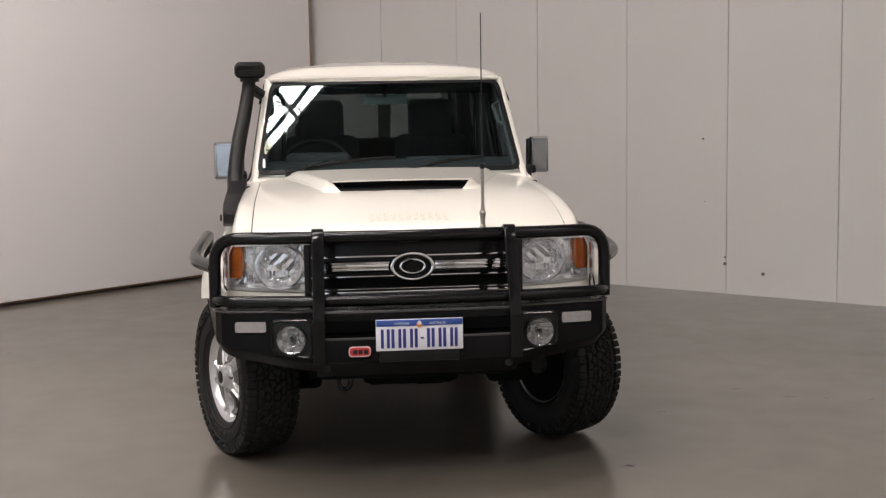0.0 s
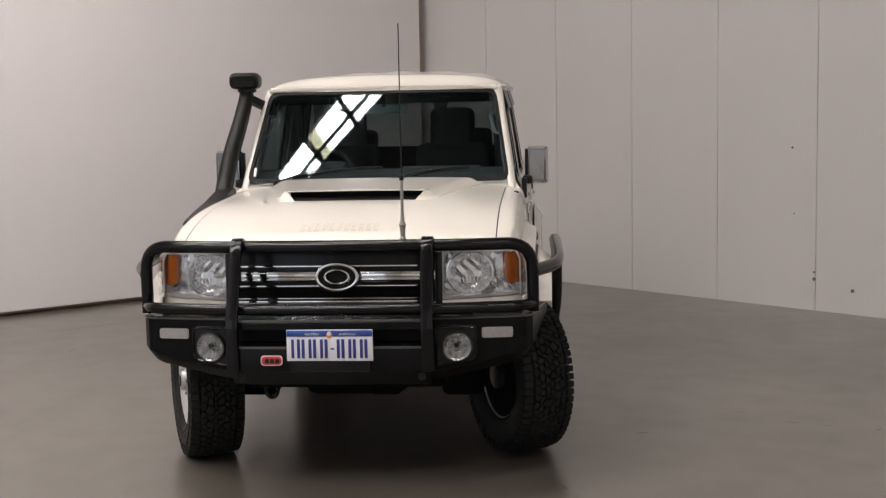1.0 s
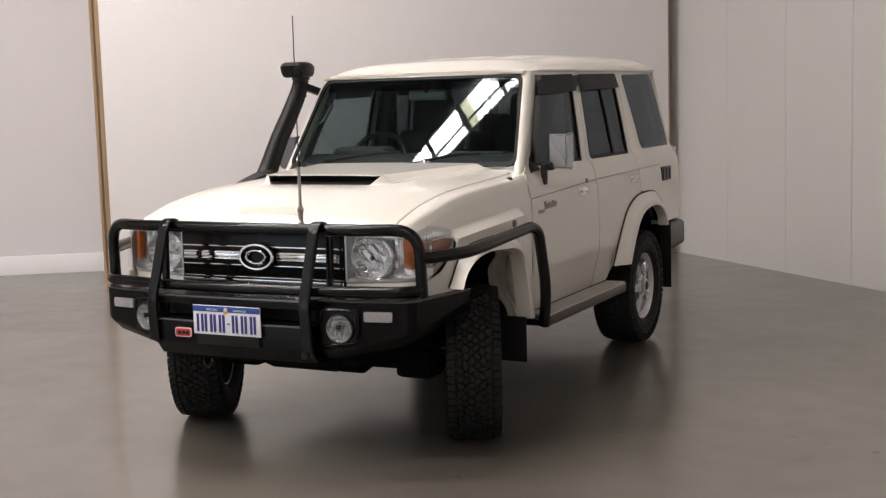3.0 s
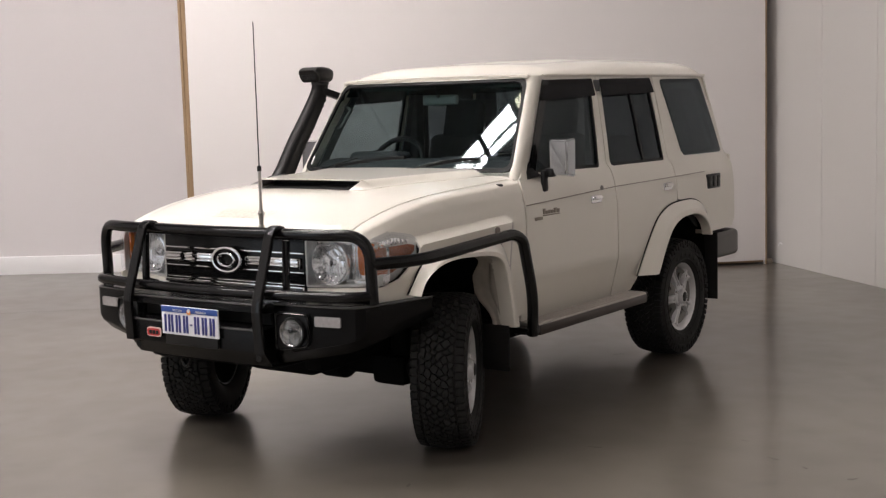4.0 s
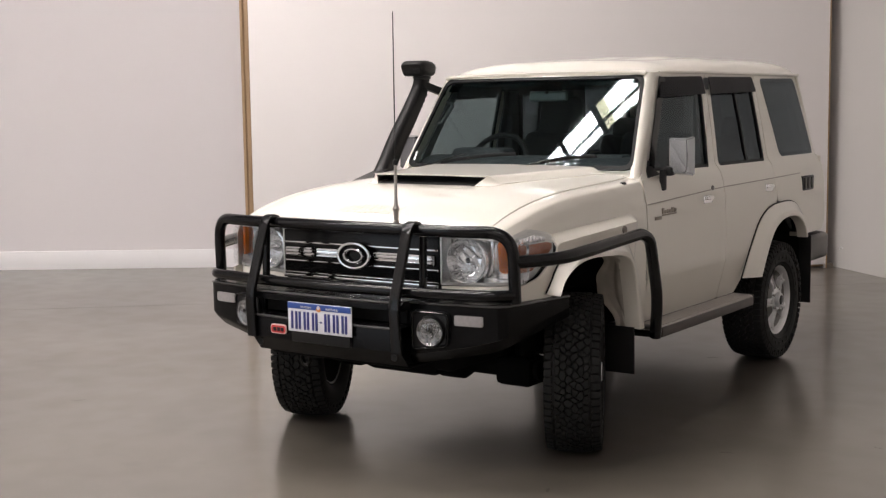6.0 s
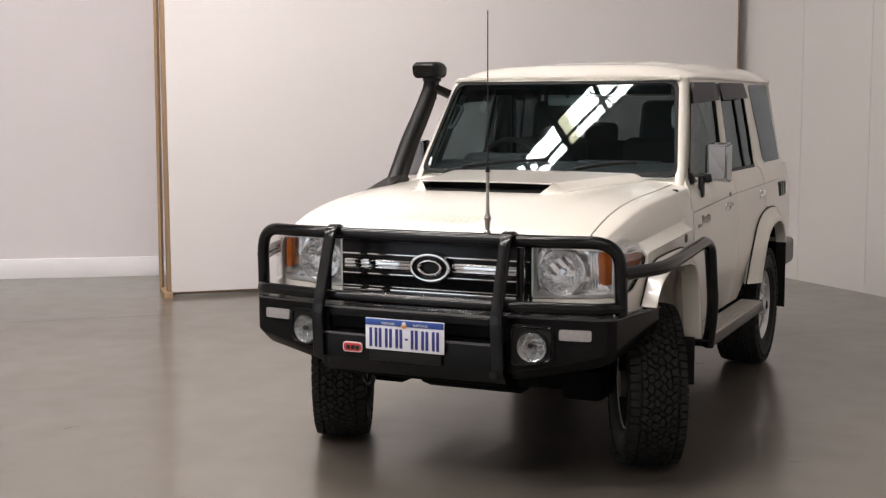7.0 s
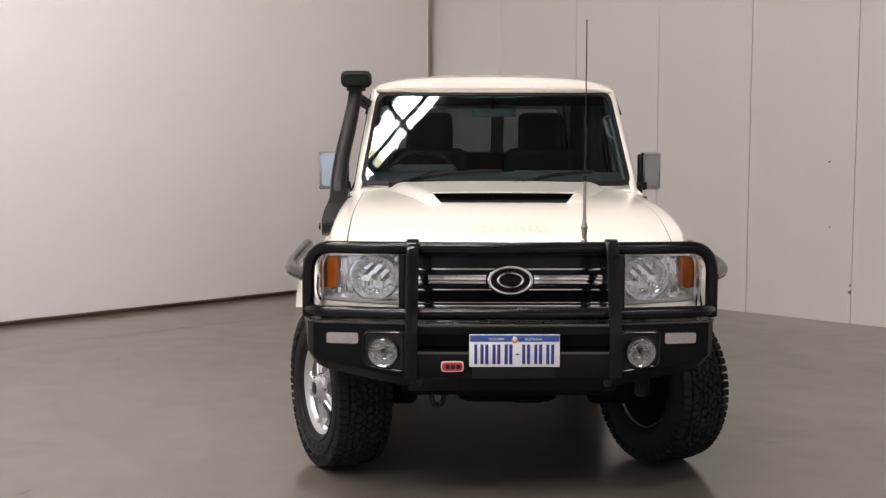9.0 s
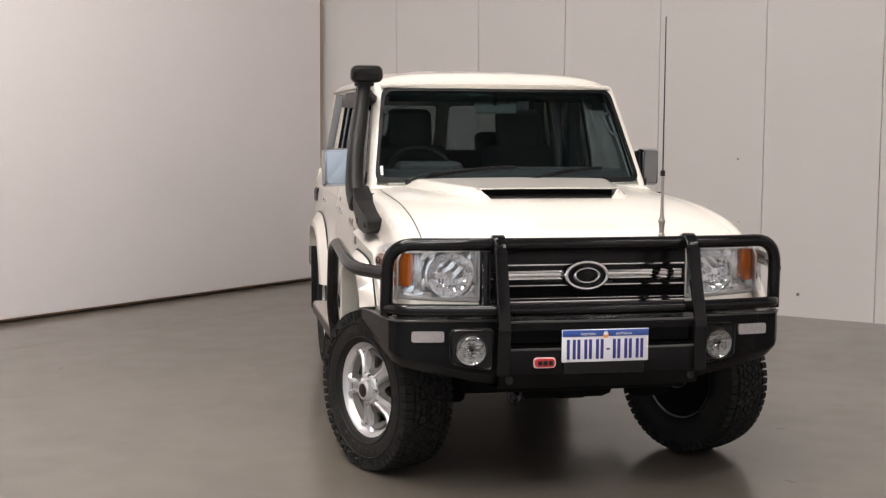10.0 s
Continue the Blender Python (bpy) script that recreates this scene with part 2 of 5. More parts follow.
def box(lo, hi, bevel=0.0, m=None, seg=2):
    bm = bmesh.new()
    add_box(bm, lo, hi, bevel, m, seg)
    return bm


def spline(pts, n=8):
    """Catmull-Rom through the points."""
    p = [Vector(q) for q in pts]
    out = []
    for i in range(len(p) - 1):
        a, b, c, d = p[max(i - 1, 0)], p[i], p[i + 1], p[min(i + 2, len(p) - 1)]
        for k in range(n):
            t = k / n
            out.append(0.5 * ((2 * b) + (c - a) * t + (2 * a - 5 * b + 4 * c - d) * t * t + (3 * b - a - 3 * c + d) * t ** 3))
    out.append(p[-1])
    return out


def rounded(pts, radius, n=7):
    """Polyline with its inner corners rounded."""
    p = [Vector(q) for q in pts]
    out = [p[0]]
    for a, b, c in zip(p, p[1:], p[2:]):
        r = min(radius, (a - b).length * 0.48, (c - b).length * 0.48)
        s, e = b + (a - b).normalized() * r, b + (c - b).normalized() * r
        for k in range(n + 1):
            t = k / n
            out.append(s * (1 - t) ** 2 + b * 2 * t * (1 - t) + e * t * t)
    out.append(p[-1])
    return out


def add_sweep(bm, path, section, up=(0, 0, 1), scales=None, caps=True):
    """Sweeps a closed 2D section along the path."""
    path = [Vector(q) for q in path]
    up = Vector(up)
    rings = []
    side = None
    for i, q in enumerate(path):
        d = (path[min(i + 1, len(path) - 1)] - path[max(i - 1, 0)]).normalized()
        if side is None:
            side = d.cross(up)
            if side.length < 1e-3:
                side = d.cross(Vector((1, 0, 0)))
        side = (side - d * side.dot(d)).normalized()
        top = side.cross(d).normalized()
        s = scales[i] if scales else 1.0
        rings.append([bm.verts.new(q + side * (a * s) + top * (b * s)) for a, b in section])
    n = len(section)
    for r0, r1 in zip(rings, rings[1:]):
        for k in range(n):
            bm.faces.new((r0[k], r0[(k + 1) % n], r1[(k + 1) % n], r1[k]))
    if caps:
        bm.faces.new(rings[0][::-1])
        bm.faces.new(rings[-1])


def circle(r, n=14, ry=None):
    return [(r * math.cos(2 * math.pi * k / n), (ry or r) * math.sin(2 * math.pi * k / n)) for k in range(n)]


def rrect(w, h, r, n=4):
    out = []
    for cx, cy, a0 in ((w / 2 - r, h / 2 - r, 0), (-w / 2 + r, h / 2 - r, 90), (-w / 2 + r, -h / 2 + r, 180), (w / 2 - r, -h / 2 + r, 270)):
        for k in range(n + 1):
            a = radians(a0 + 90 * k / n)
            out.append((cx + r * math.cos(a), cy + r * math.sin(a)))
    return out


def tube(path, r, n=14, **kw):
    bm = bmesh.new()
    add_sweep(bm, path, circle(r, n), **kw)
    return bm


def add_grid(bm, nu, nv, f):
    vs = [[bm.verts.new(f(i / nu, j / nv)) for j in range(nv + 1)] for i in range(nu + 1)]
    for i in range(nu):
        for j in range(nv):
            bm.faces.new((vs[i][j], vs[i + 1][j], vs[i + 1][j + 1], vs[i][j + 1]))
    return vs


def thick(bm, t):
    bmesh.ops.recalc_face_normals(bm, faces=bm.faces[:])
    bmesh.ops.solidify(bm, geom=bm.faces[:], thickness=t)
    return bm


def resample(loop, step):
    out = []
    n = len(loop)
    for i in range(n):
        a, b = Vector(loop[i]), Vector(loop[(i + 1) % n])
        k = max(1, int((b - a).length / step))
        out += [a.lerp(b, j / k) for j in range(k)]
    return out


def round_loop(loop, r, n=4):
    """Closed 2D outline with rounded corners."""
    p = [Vector(q) for q in loop]
    out = []
    for i in range(len(p)):
        a, b, c = p[i - 1], p[i], p[(i + 1) % len(p)]
        q = min(r, (a - b).length * 0.45, (c - b).length * 0.45)
        s, e = b + (a - b).normalized() * q, b + (c - b).normalized() * q
        for k in range(n + 1):
            t = k / n
            out.append(s * (1 - t) ** 2 + b * 2 * t * (1 - t) + e * t * t)
    return out


def grow(loop, d):
    """Outline pushed outwards by d (inwards if negative)."""
    p = [Vector(q) for q in loop]
    area = sum(a.x * b.y - b.x * a.y for a, b in zip(p, p[1:] + p[:1]))
    s = 1 if area > 0 else -1
    out = []
    for i in range(len(p)):
        a, b, c = p[i - 1], p[i], p[(i + 1) % len(p)]
        n1, n2 = (b - a).normalized(), (c - b).normalized()
        n1, n2 = Vector((n1.y, -n1.x)) * s, Vector((n2.y, -n2.x)) * s
        n = (n1 + n2)
        n = n / max(n.length_squared, 0.5) * 2 if n.length > 1e-6 else n1
        out.append(b + n * d)
    return out


def inside(p, loop):
    odd = False
    for (x0, y0), (x1, y1) in zip(loop, loop[1:] + loop[:1]):
        if (y0 > p[1]) != (y1 > p[1]) and p[0] < (x1 - x0) * (p[1] - y0) / (y1 - y0) + x0:
            odd = not odd
    return odd


def sheet(outline, holes, place, t=0.012, step=0.07, edge=0.035, lines=()):
    """A curved sheet cut to an outline with holes and folded along lines; place maps the outline's plane to space."""
    vs, es = [], []
    for loop in [outline] + list(holes):
        r = resample(loop, edge)
        i0, n = len(vs), len(r)
        vs += [Vector((q[0], q[1])) for q in r]
        es += [(i0 + k, i0 + (k + 1) % n) for k in range(n)]
    for line in lines:
        i0 = len(vs)
        vs += [Vector((q[0], q[1])) for q in line]
        es += [(i0 + k, i0 + k + 1) for k in range(len(line) - 1)]
    border = np.array([(q.x, q.y) for q in vs])
    lo, hi = border.min(0), border.max(0)
    for i in range(1, int((hi[0] - lo[0]) / step) + 1):
        for j in range(1, int((hi[1] - lo[1]) / step) + 1):
            q = np.array((lo[0] + i * step, lo[1] + j * step))
            if ((border - q) ** 2).sum(1).min() > (edge * 0.6) ** 2:
                vs.append(Vector(q))
    out = delaunay_2d_cdt(vs, es, [], 2, 1e-6)
    bm = bmesh.new()
    bv = [bm.verts.new(place(q[0], q[1])) for q in out[0]]
    loops = [[(q[0], q[1]) for q in h] for h in holes]
    for fc in out[2]:
        c = sum((out[0][k] for k in fc), Vector((0, 0))) / len(fc)
        if not any(inside(c, h) for h in loops):
            bm.faces.new([bv[k] for k in fc])
    for v in [v for v in bm.verts if not v.link_faces]:
        bm.verts.remove(v)
    if t:
        thick(bm, t)
    return bm


def add_revolve(bm, profile, n=48, axis="x", centre=(0, 0, 0)):
    """Turns a profile of (along, radius) about an axis."""
    c = Vector(centre)
    rings = []
    for k in range(n):
        a = 2 * math.pi * k / n
        ring = []
        for s, r in profile:
            q = Vector((s, r * math.cos(a), r * math.sin(a)))
            if axis == "z":
                q = Vector((r * math.cos(a), r * math.sin(a), s))
            if axis == "y":
                q = Vector((r * math.cos(a), s, r * math.sin(a)))
            ring.append(bm.verts.new(c + q))
        rings.append(ring)
    for k in range(n):
        a, b = rings[k], rings[(k + 1) % n]
        for i in range(len(profile) - 1):
            bm.faces.new((a[i], b[i], b[i + 1], a[i + 1]))
    bmesh.ops.remove_doubles(bm, verts=[v for r in rings for v in r], dist=1e-5)


def revolve(profile, n=48, axis="x", centre=(0, 0, 0)):
    bm = bmesh.new()
    add_revolve(bm, profile, n, axis, centre)
    return bm


def add_prism(bm, loop, depth, place):
    """Extrudes a 2D loop: place(u, v, w) gives the point at depth w."""
    a = [bm.verts.new(place(u, v, 0)) for u, v in loop]
    b = [bm.verts.new(place(u, v, depth)) for u, v in loop]
    bm.faces.new(a)
    bm.faces.new(b[::-1])
    for k in range(len(loop)):
        bm.faces.new((a[k], b[k], b[(k + 1) % len(loop)], a[(k + 1) % len(loop)]))


def lerp_table(table, v):
    xs, ys = zip(*table)
    return float(np.interp(v, xs, ys))


def smooth01(a, b, v):
    t = min(max((v - a) / (b - a), 0.0), 1.0)
    return t * t * (3 - 2 * t)


# ---- the room ----
def wall_frame(p, q):
    """The pose of a wall that runs from p to q: its x along the wall, its y to the left of the way."""
    d = Vector((q[0] - p[0], q[1] - p[1]))
    return Matrix.Translation((p[0], p[1], 0)) @ Matrix.Rotation(math.atan2(d.y, d.x), 4, "Z"), d.length


FLOOR_Z = 0.018               # level of the concrete under the tyres
CORNER = (-0.816, 7.70)       # where the panelled wall meets the back wall
FAR_RIGHT = (12.58, -4.33)
FAR_LEFT = (-14.0, -1.34)
FAR_FRONT = (FAR_RIGHT[0] + FAR_LEFT[0] - CORNER[0], FAR_RIGHT[1] + FAR_LEFT[1] - CORNER[1])
ROOF_Z = 7.5

bm = bmesh.new()
add_grid(bm, 24, 24, lambda u, v: (-16 + 32 * u, -16 + 28 * v, FLOOR_Z))
floor = finish(bm, "floor", FLOOR)
tagged(floor, "polished grey-brown concrete floor with soft reflections", "floor", kind="structure")


def plain_wall(name, p, q, mat, label, thickness=0.2, skirting=None):
    m, length = wall_frame(p, q)
    w = finish(box((-0.1, 0, 0), (length + 0.1, thickness, ROOF_Z)), name, mat, smooth=False)
    w.matrix_basis = m
    return tagged(w, label, "wall", kind="structure")


wall_back = plain_wall("wall_back", FAR_LEFT, CORNER, WALL_BACK, "plain white plastered back wall with a white skirting board")
plain_wall("wall_front", FAR_RIGHT, FAR_FRONT, WALL_FRONT, "plain grey wall closing the hall")
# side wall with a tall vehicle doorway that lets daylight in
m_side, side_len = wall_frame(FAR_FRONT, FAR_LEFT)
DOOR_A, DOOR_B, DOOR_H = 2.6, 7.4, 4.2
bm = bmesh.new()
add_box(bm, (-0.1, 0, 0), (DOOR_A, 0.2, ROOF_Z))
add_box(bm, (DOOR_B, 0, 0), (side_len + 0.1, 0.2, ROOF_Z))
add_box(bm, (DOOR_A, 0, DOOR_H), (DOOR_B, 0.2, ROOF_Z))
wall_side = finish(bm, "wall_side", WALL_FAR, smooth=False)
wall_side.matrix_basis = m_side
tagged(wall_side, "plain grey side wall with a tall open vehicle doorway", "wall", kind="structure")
m_back, back_len = wall_frame(FAR_LEFT, CORNER)
bm = box((0, -0.022, 0), (back_len - 0.4, -0.002, 0.205), 0.004)
sk = finish(bm, "baseboard", SKIRT)
sk.matrix_basis = m_back
tagged(sk, "tall plain white skirting board along the wall", "skirting board", kind="structure")

SCUFFS = [(1.38, 0.40, 0.030), (-2.48, 2.70, 0.055), (2.18, 0.62, 0.028), (1.95, 0.85, 0.022), (2.35, 0.55, 0.018), (0.98, -0.55, 0.03), (-2.11, -0.48, 0.035), (0.43, 2.47, 0.03), (2.58, 0.48, 0.03)]
SCUFF = material("floor_scuff_dark", (0.075, 0.064, 0.054), 0.4, 0, vary=0.3, scale=40)
# panelled wall: backing with a row of tall panels
m_right, right_len = wall_frame(CORNER, FAR_RIGHT)
wall_right = finish(box((-0.1, 0.06, 0), (right_len, 0.25, ROOF_Z)), "wall_right", JOINT_GREY, smooth=False)
wall_right.matrix_basis = m_right
tagged(wall_right, "pale insulated panel wall with narrow dark vertical joints", "wall", kind="structure")
JOINTS = [0.0, 1.51, 2.42, 3.31, 4.215, 5.145, 6.085] + [6.085 + 0.935 * k for k in range(1, 14)]
made = {}
for a, b in zip(JOINTS, JOINTS[1:]):
    w = round(b - a - 0.004, 3)
    if w not in made:
        me_bm = box((0, 0, 0.004), (w, 0.055, ROOF_Z), 0.004, seg=1)
        me = bpy.data.meshes.new("panel")
        bmesh.ops.recalc_face_normals(me_bm, faces=me_bm.faces[:])
        me_bm.to_mesh(me)
        me_bm.free()
        me.materials.append(WALL_PANEL)
        made[w] = me
    ob = new("panel", made[w])
    ob.parent = wall_right
    ob.location = (a + 0.002, 0, 0)
for s, z, r in ((4.93, 1.31, 0.008), (4.95, 0.785, 0.005), (5.135, 0.270, 0.014), (5.47, 0.205, 0.014), (5.135, 0.325, 0.008)):
    fx = finish(revolve([(0, 0.0), (-0.012, 0.0), (-0.014, r * 0.6), (-0.008, r), (0, r)], 12, "y"), "wall_fixing", MARK)
    fx.matrix_basis = m_right @ Matrix.Translation((s, 0, z))
    tagged(fx, "small dark plug fixed in the pale wall panel", "wall fixing", "wall fixings")

bm = bmesh.new()
add_sweep(bm, [(0.024 * math.cos(a), -0.012 - 0.004 * a, 0.024 * math.sin(a)) for a in np.linspace(0.3, 3.4, 14)], circle(0.004, 6))
hook = finish(bm, "wall_hook", SKIRT)
hook.matrix_basis = m_right @ Matrix.Translation((0.745, 0.01, 0.20))
tagged(hook, "small bent pale wire hook low on the panelled wall", "hook")
# small scuffs on the concrete
for k, (x, y, w) in enumerate(SCUFFS):
    rng = random.Random(20 + k)
    bm = bmesh.new()
    loop = [(w * (1 + rng.uniform(-0.4, 0.3)) * math.cos(a), w * 0.28 * (1 + rng.uniform(-0.4, 0.3)) * math.sin(a)) for a in np.linspace(0, 2 * math.pi, 13)[:-1]]
    add_prism(bm, loop, 0.0006, lambda u, v, h: Vector((u, v, FLOOR_Z + 0.0004 + h)))
    sc = finish(bm, "floor_scuff", SCUFF)
    sc.matrix_basis = Matrix.Translation((x, y, 0)) @ Matrix.Rotation(rng.uniform(0, 3), 4, "Z")
    tagged(sc, "small dark scuff mark on the polished concrete", "scuff mark", "floor scuffs", kind="structure")

# hairline saw cut in the slab, alongside the partition
bm = box((-5.6, -0.003, 0.0003), (5.2, 0.003, 0.0007))
cut = finish(bm, "floor_joint", SCUFF, smooth=False)
cut.matrix_basis = Matrix.Translation((-2.6, 3.74, FLOOR_Z)) @ Matrix.Rotation(math.atan2(0.88, 1.0), 4, "Z")
tagged(cut, "hairline saw cut running along the polished concrete", "floor joint", kind="structure")

# white partition on timber studs
PART_A, PART_B = (-4.40, 3.43), (-0.39, 7.12)
m_part, part_len = wall_frame(PART_A, PART_B)
m_part = Matrix.Translation((0, 0, FLOOR_Z)) @ m_part
partition = thing("partition_screen", "tall white partition board on raw timber studs, standing on the concrete", "partition", at=m_part)
part("board", box((0, 0, 0.040), (part_len, 0.016, 4.2), 0.002), BOARD, partition)
stud = part("stud", box((-0.035, 0.004, 0.0), (-0.001, 0.10, 4.2), 0.003), TIMBER, partition, "raw pine stud")
for x in (0.012, 1.2, 2.4, 3.6, 4.8, part_len - 0.04):
    part("stud", box((x, 0.018, 0.06), (x + 0.04, 0.105, 4.15), 0.003), TIMBER, partition, "raw pine stud")
part("bottom_plate", box((0.0, 0.055, 0.012), (part_len, 0.105, 0.075), 0.003), TIMBER, partition, "raw pine plate")
part("foot", box((-0.07, -0.10, 0.0), (0.0, 0.34, 0.05), 0.004), TIMBER, partition, "short pine foot block")
part("brace", tube([(-0.055, 0.30, 0.05), (-0.055, 0.12, 3.2)], 0.022, 4), TIMBER, partition, "raw pine brace")
part("foot", box((part_len + 0.016, 0.02, 0.0), (part_len + 0.085, 0.10, 0.045), 0.008), GREY_TIMBER, partition, "short grey-brown foot block")
part("end_strip", box((part_len + 0.002, -0.001, 0.0), (part_len + 0.014, 0.012, 4.2), 0.002), TIMBER, partition, "thin brown edge strip")
# added panel; its pale face replaces the black gap behind the end
part("end_board", box((part_len + 0.002, 0.014, 0.0), (part_len + 0.014, 0.58, 4.2), 0.002), BOARD, partition, "white panel added to close the gap behind the board end")

# roof with translucent strips
bm = bmesh.new()
add_box(bm, (-20, -20, ROOF_Z), (20, 14, ROOF_Z + 0.1))
roof = finish(bm, "ceiling", ROOF_STEEL, smooth=False)
tagged(roof, "grey steel roof sheeting above the hall", "ceiling", kind="structure")
ROOF_TURN = 36.8
OLD_SHEET = glow("yellowed_roof_sheet", (1.0, 0.88, 0.62), SKYLIGHT * 0.22)
PITCH = 0.887
# (x, y, left edge, right edge, panes before the middle, panes after it)
# first strip mirrors in the windscreen; other three are unseen, added for light
STRIPS = [(-1.97, -1.91, 0.32, -0.17, 7, 4), (-1.5, -5.6, 0.40, -0.36, 5, 2), (4.3, -6.0, 0.24, -0.20, 2, 2), (-3.7, 0.35, 0.46, -0.42, 1, 2)]
for cx, cy, left, right, before, after in STRIPS:
    m = Matrix.Translation((cx, cy, 0)) @ Matrix.Rotation(radians(ROOF_TURN), 4, "Z")
    sky = thing("skylight", "bright translucent roof strip with dark bars, first one known, three added for light", "skylight", "roof skylights", at=m)
    for k in range(-before, after):
        x0 = k * PITCH - 0.173
        old = 0.24 if k % 3 == 0 else 0.03
        for lo, hi in ((right, -0.019), (0.019, left)):
            part("pane", box((x0 + old, lo, ROOF_Z - 0.03), (x0 + PITCH - 0.03, hi, ROOF_Z - 0.012)), SKY_SHEET, sky)
            if k % 3 == 0:
                part("old_pane", box((x0 + 0.03, lo, ROOF_Z - 0.03), (x0 + 0.235, hi, ROOF_Z - 0.012)), OLD_SHEET, sky, "yellowed narrow roof pane")
        part("bar", box((x0 - 0.036, right - 0.05, ROOF_Z - 0.07), (x0 + 0.036, left + 0.05, ROOF_Z - 0.004), 0.004), BEAM, sky, "dark steel bar")
    part("spine", box((-before * PITCH - 0.173, -0.028, ROOF_Z - 0.06), (after * PITCH - 0.173, 0.028, ROOF_Z - 0.004), 0.003), BEAM, sky, "dark steel bar")
    # thin wires past the second bar
    for a, b in ((0.12, 0.08), (0.22, 0.15)):
        wire = [(0.714 + a * math.cos(q) + 0.02, -0.17 + 0.49 * (q / 3.0) , ROOF_Z - 0.08) for q in np.linspace(0, 3.0, 9)]
        part("wire", tube(wire, 0.012, 6), BEAM, sky, "thin dark wire")
# purlins across the roof
for k in range(-5, 7):
    m = Matrix.Translation((-1.97, -1.91, 0)) @ Matrix.Rotation(radians(ROOF_TURN), 4, "Z")
    pb = finish(box((k * 2.661 - 0.193, -7.0, ROOF_Z - 0.14), (k * 2.661 - 0.153, 6.0, ROOF_Z - 0.075), 0.006), "roof_beam", BEAM)
    pb.matrix_basis = m
    tagged(pb, "dark steel roof beam under the sheeting", "roof beam", "roof beams", kind="structure")


# ---- the car: front axle at y = 0, nose towards -y ----
car = thing("off_road_wagon", "cream off-road station wagon with black bull bar, snorkel and chunky tyres", "car")
AXLE_R = 2.731


def bonnet_edge(y):
    """Height of the seam between bonnet and wing."""
    return 1.2251 + 0.0913 * y - 0.1397 * y ** 2 + 0.1290 * y ** 3 - 0.0190 * y ** 4


SIDE = [(0.40, 0.725), (0.56, 0.764), (0.735, 0.808), (0.75, 0.812), (0.90, 0.812), (1.05, 0.808), (1.125, 0.803), (1.15, 0.797),
        (1.20, 0.789), (1.25, 0.772), (1.275, 0.748), (1.30, 0.738), (1.45, 0.717), (1.60, 0.693), (1.80, 0.660), (1.90, 0.640)]


def side_x(y, z):
    """Half width of the cabin's flank."""
    x = lerp_table(SIDE, z)
    if y > 2.3:
        x -= 0.035 * ((y - 2.3) / 1.2) ** 2
    return x


def flank(s, dx=0.0):
    return lambda y, z: Vector((s * (side_x(y, z) + dx), y, z))


def wing_x(y, z):
    """Half width of the front wing, which swells out below a crease."""
    zc = 1.052 + 0.045 * (y + 0.4)
    b = (1 - min(max((y + (zc - z) * 0.15 - 0.545) / 0.10, 0.0), 1.0)) * smooth01(-0.62, -0.30, y)
    swell = min(max((zc + 0.004 - z) / 0.032, 0.0), 1.0)
    top = bonnet_edge(y)
    upper = 0.792 - 0.016 * smooth01(zc + 0.02, top, z) - 0.012 * max(0.0, (z - top + 0.05) / 0.03) ** 2 * (1 if z > top - 0.05 else 0)
    upper -= 0.03 * smooth01(-0.3, -0.62, y)
    base = lerp_table([(0.4, 0.77), (0.56, 0.785), (0.7, 0.80), (1.05, 0.806), (1.12, 0.800), (1.3, 0.795)], z)
    low = base + 0.05 * b
    x = upper * (1 - swell) + low * swell if y < 0.8 else base
    back = smooth01(0.55, 0.74, y)
    return x * (1 - back) + (base if z < 1.15 else min(base, upper)) * back


def wing(s):
    bm = bmesh.new()
    ys = np.linspace(-0.548, 0.748, 28)
    top = [(y, bonnet_edge(y) - 0.026) for y in ys]
    loop = top + [(0.748, 0.565), (0.585, 0.555), (0.45, 0.56), (0.44, 0.76), (0.40, 0.90), (0.30, 0.96), (0.08, 0.975), (-0.06, 0.965), (-0.19, 0.915), (-0.27, 0.84), (-0.30, 0.79),
                  (-0.54, 0.79), (-0.546, 0.866), (-0.47, 0.872), (-0.385, 0.897), (-0.315, 0.945), (-0.243, 0.994), (-0.230, 1.066), (-0.245, 1.076), (-0.39, 1.104), (-0.548, 1.070)]
    creases = [[(y, 1.052 + 0.045 * (y + 0.4) + d) for y in np.linspace(-0.215, 0.70, 42)] for d in (0.004, -0.028)]
    sub = sheet(loop, [], lambda y, z: Vector((s * wing_x(y, z), y, z)), t=0, step=0.02, edge=0.02, lines=creases)
    merge(bm, sub)

    def crown(u, v):
        y = -0.548 + u * 1.296
        z0, x1 = bonnet_edge(y), wing_x(y, bonnet_edge(y) - 0.026)
        a = v * math.pi / 2
        return Vector((s * (0.693 + (x1 - 0.693) * math.sin(a)), y, z0 - 0.026 * (1 - math.cos(a))))
    add_grid(bm, 54, 6, crown)
    bmesh.ops.remove_doubles(bm, verts=bm.verts[:], dist=0.004)
    thick(bm, 0.01)
    return part("front_wing", bm, PAINT, car, angle=40)


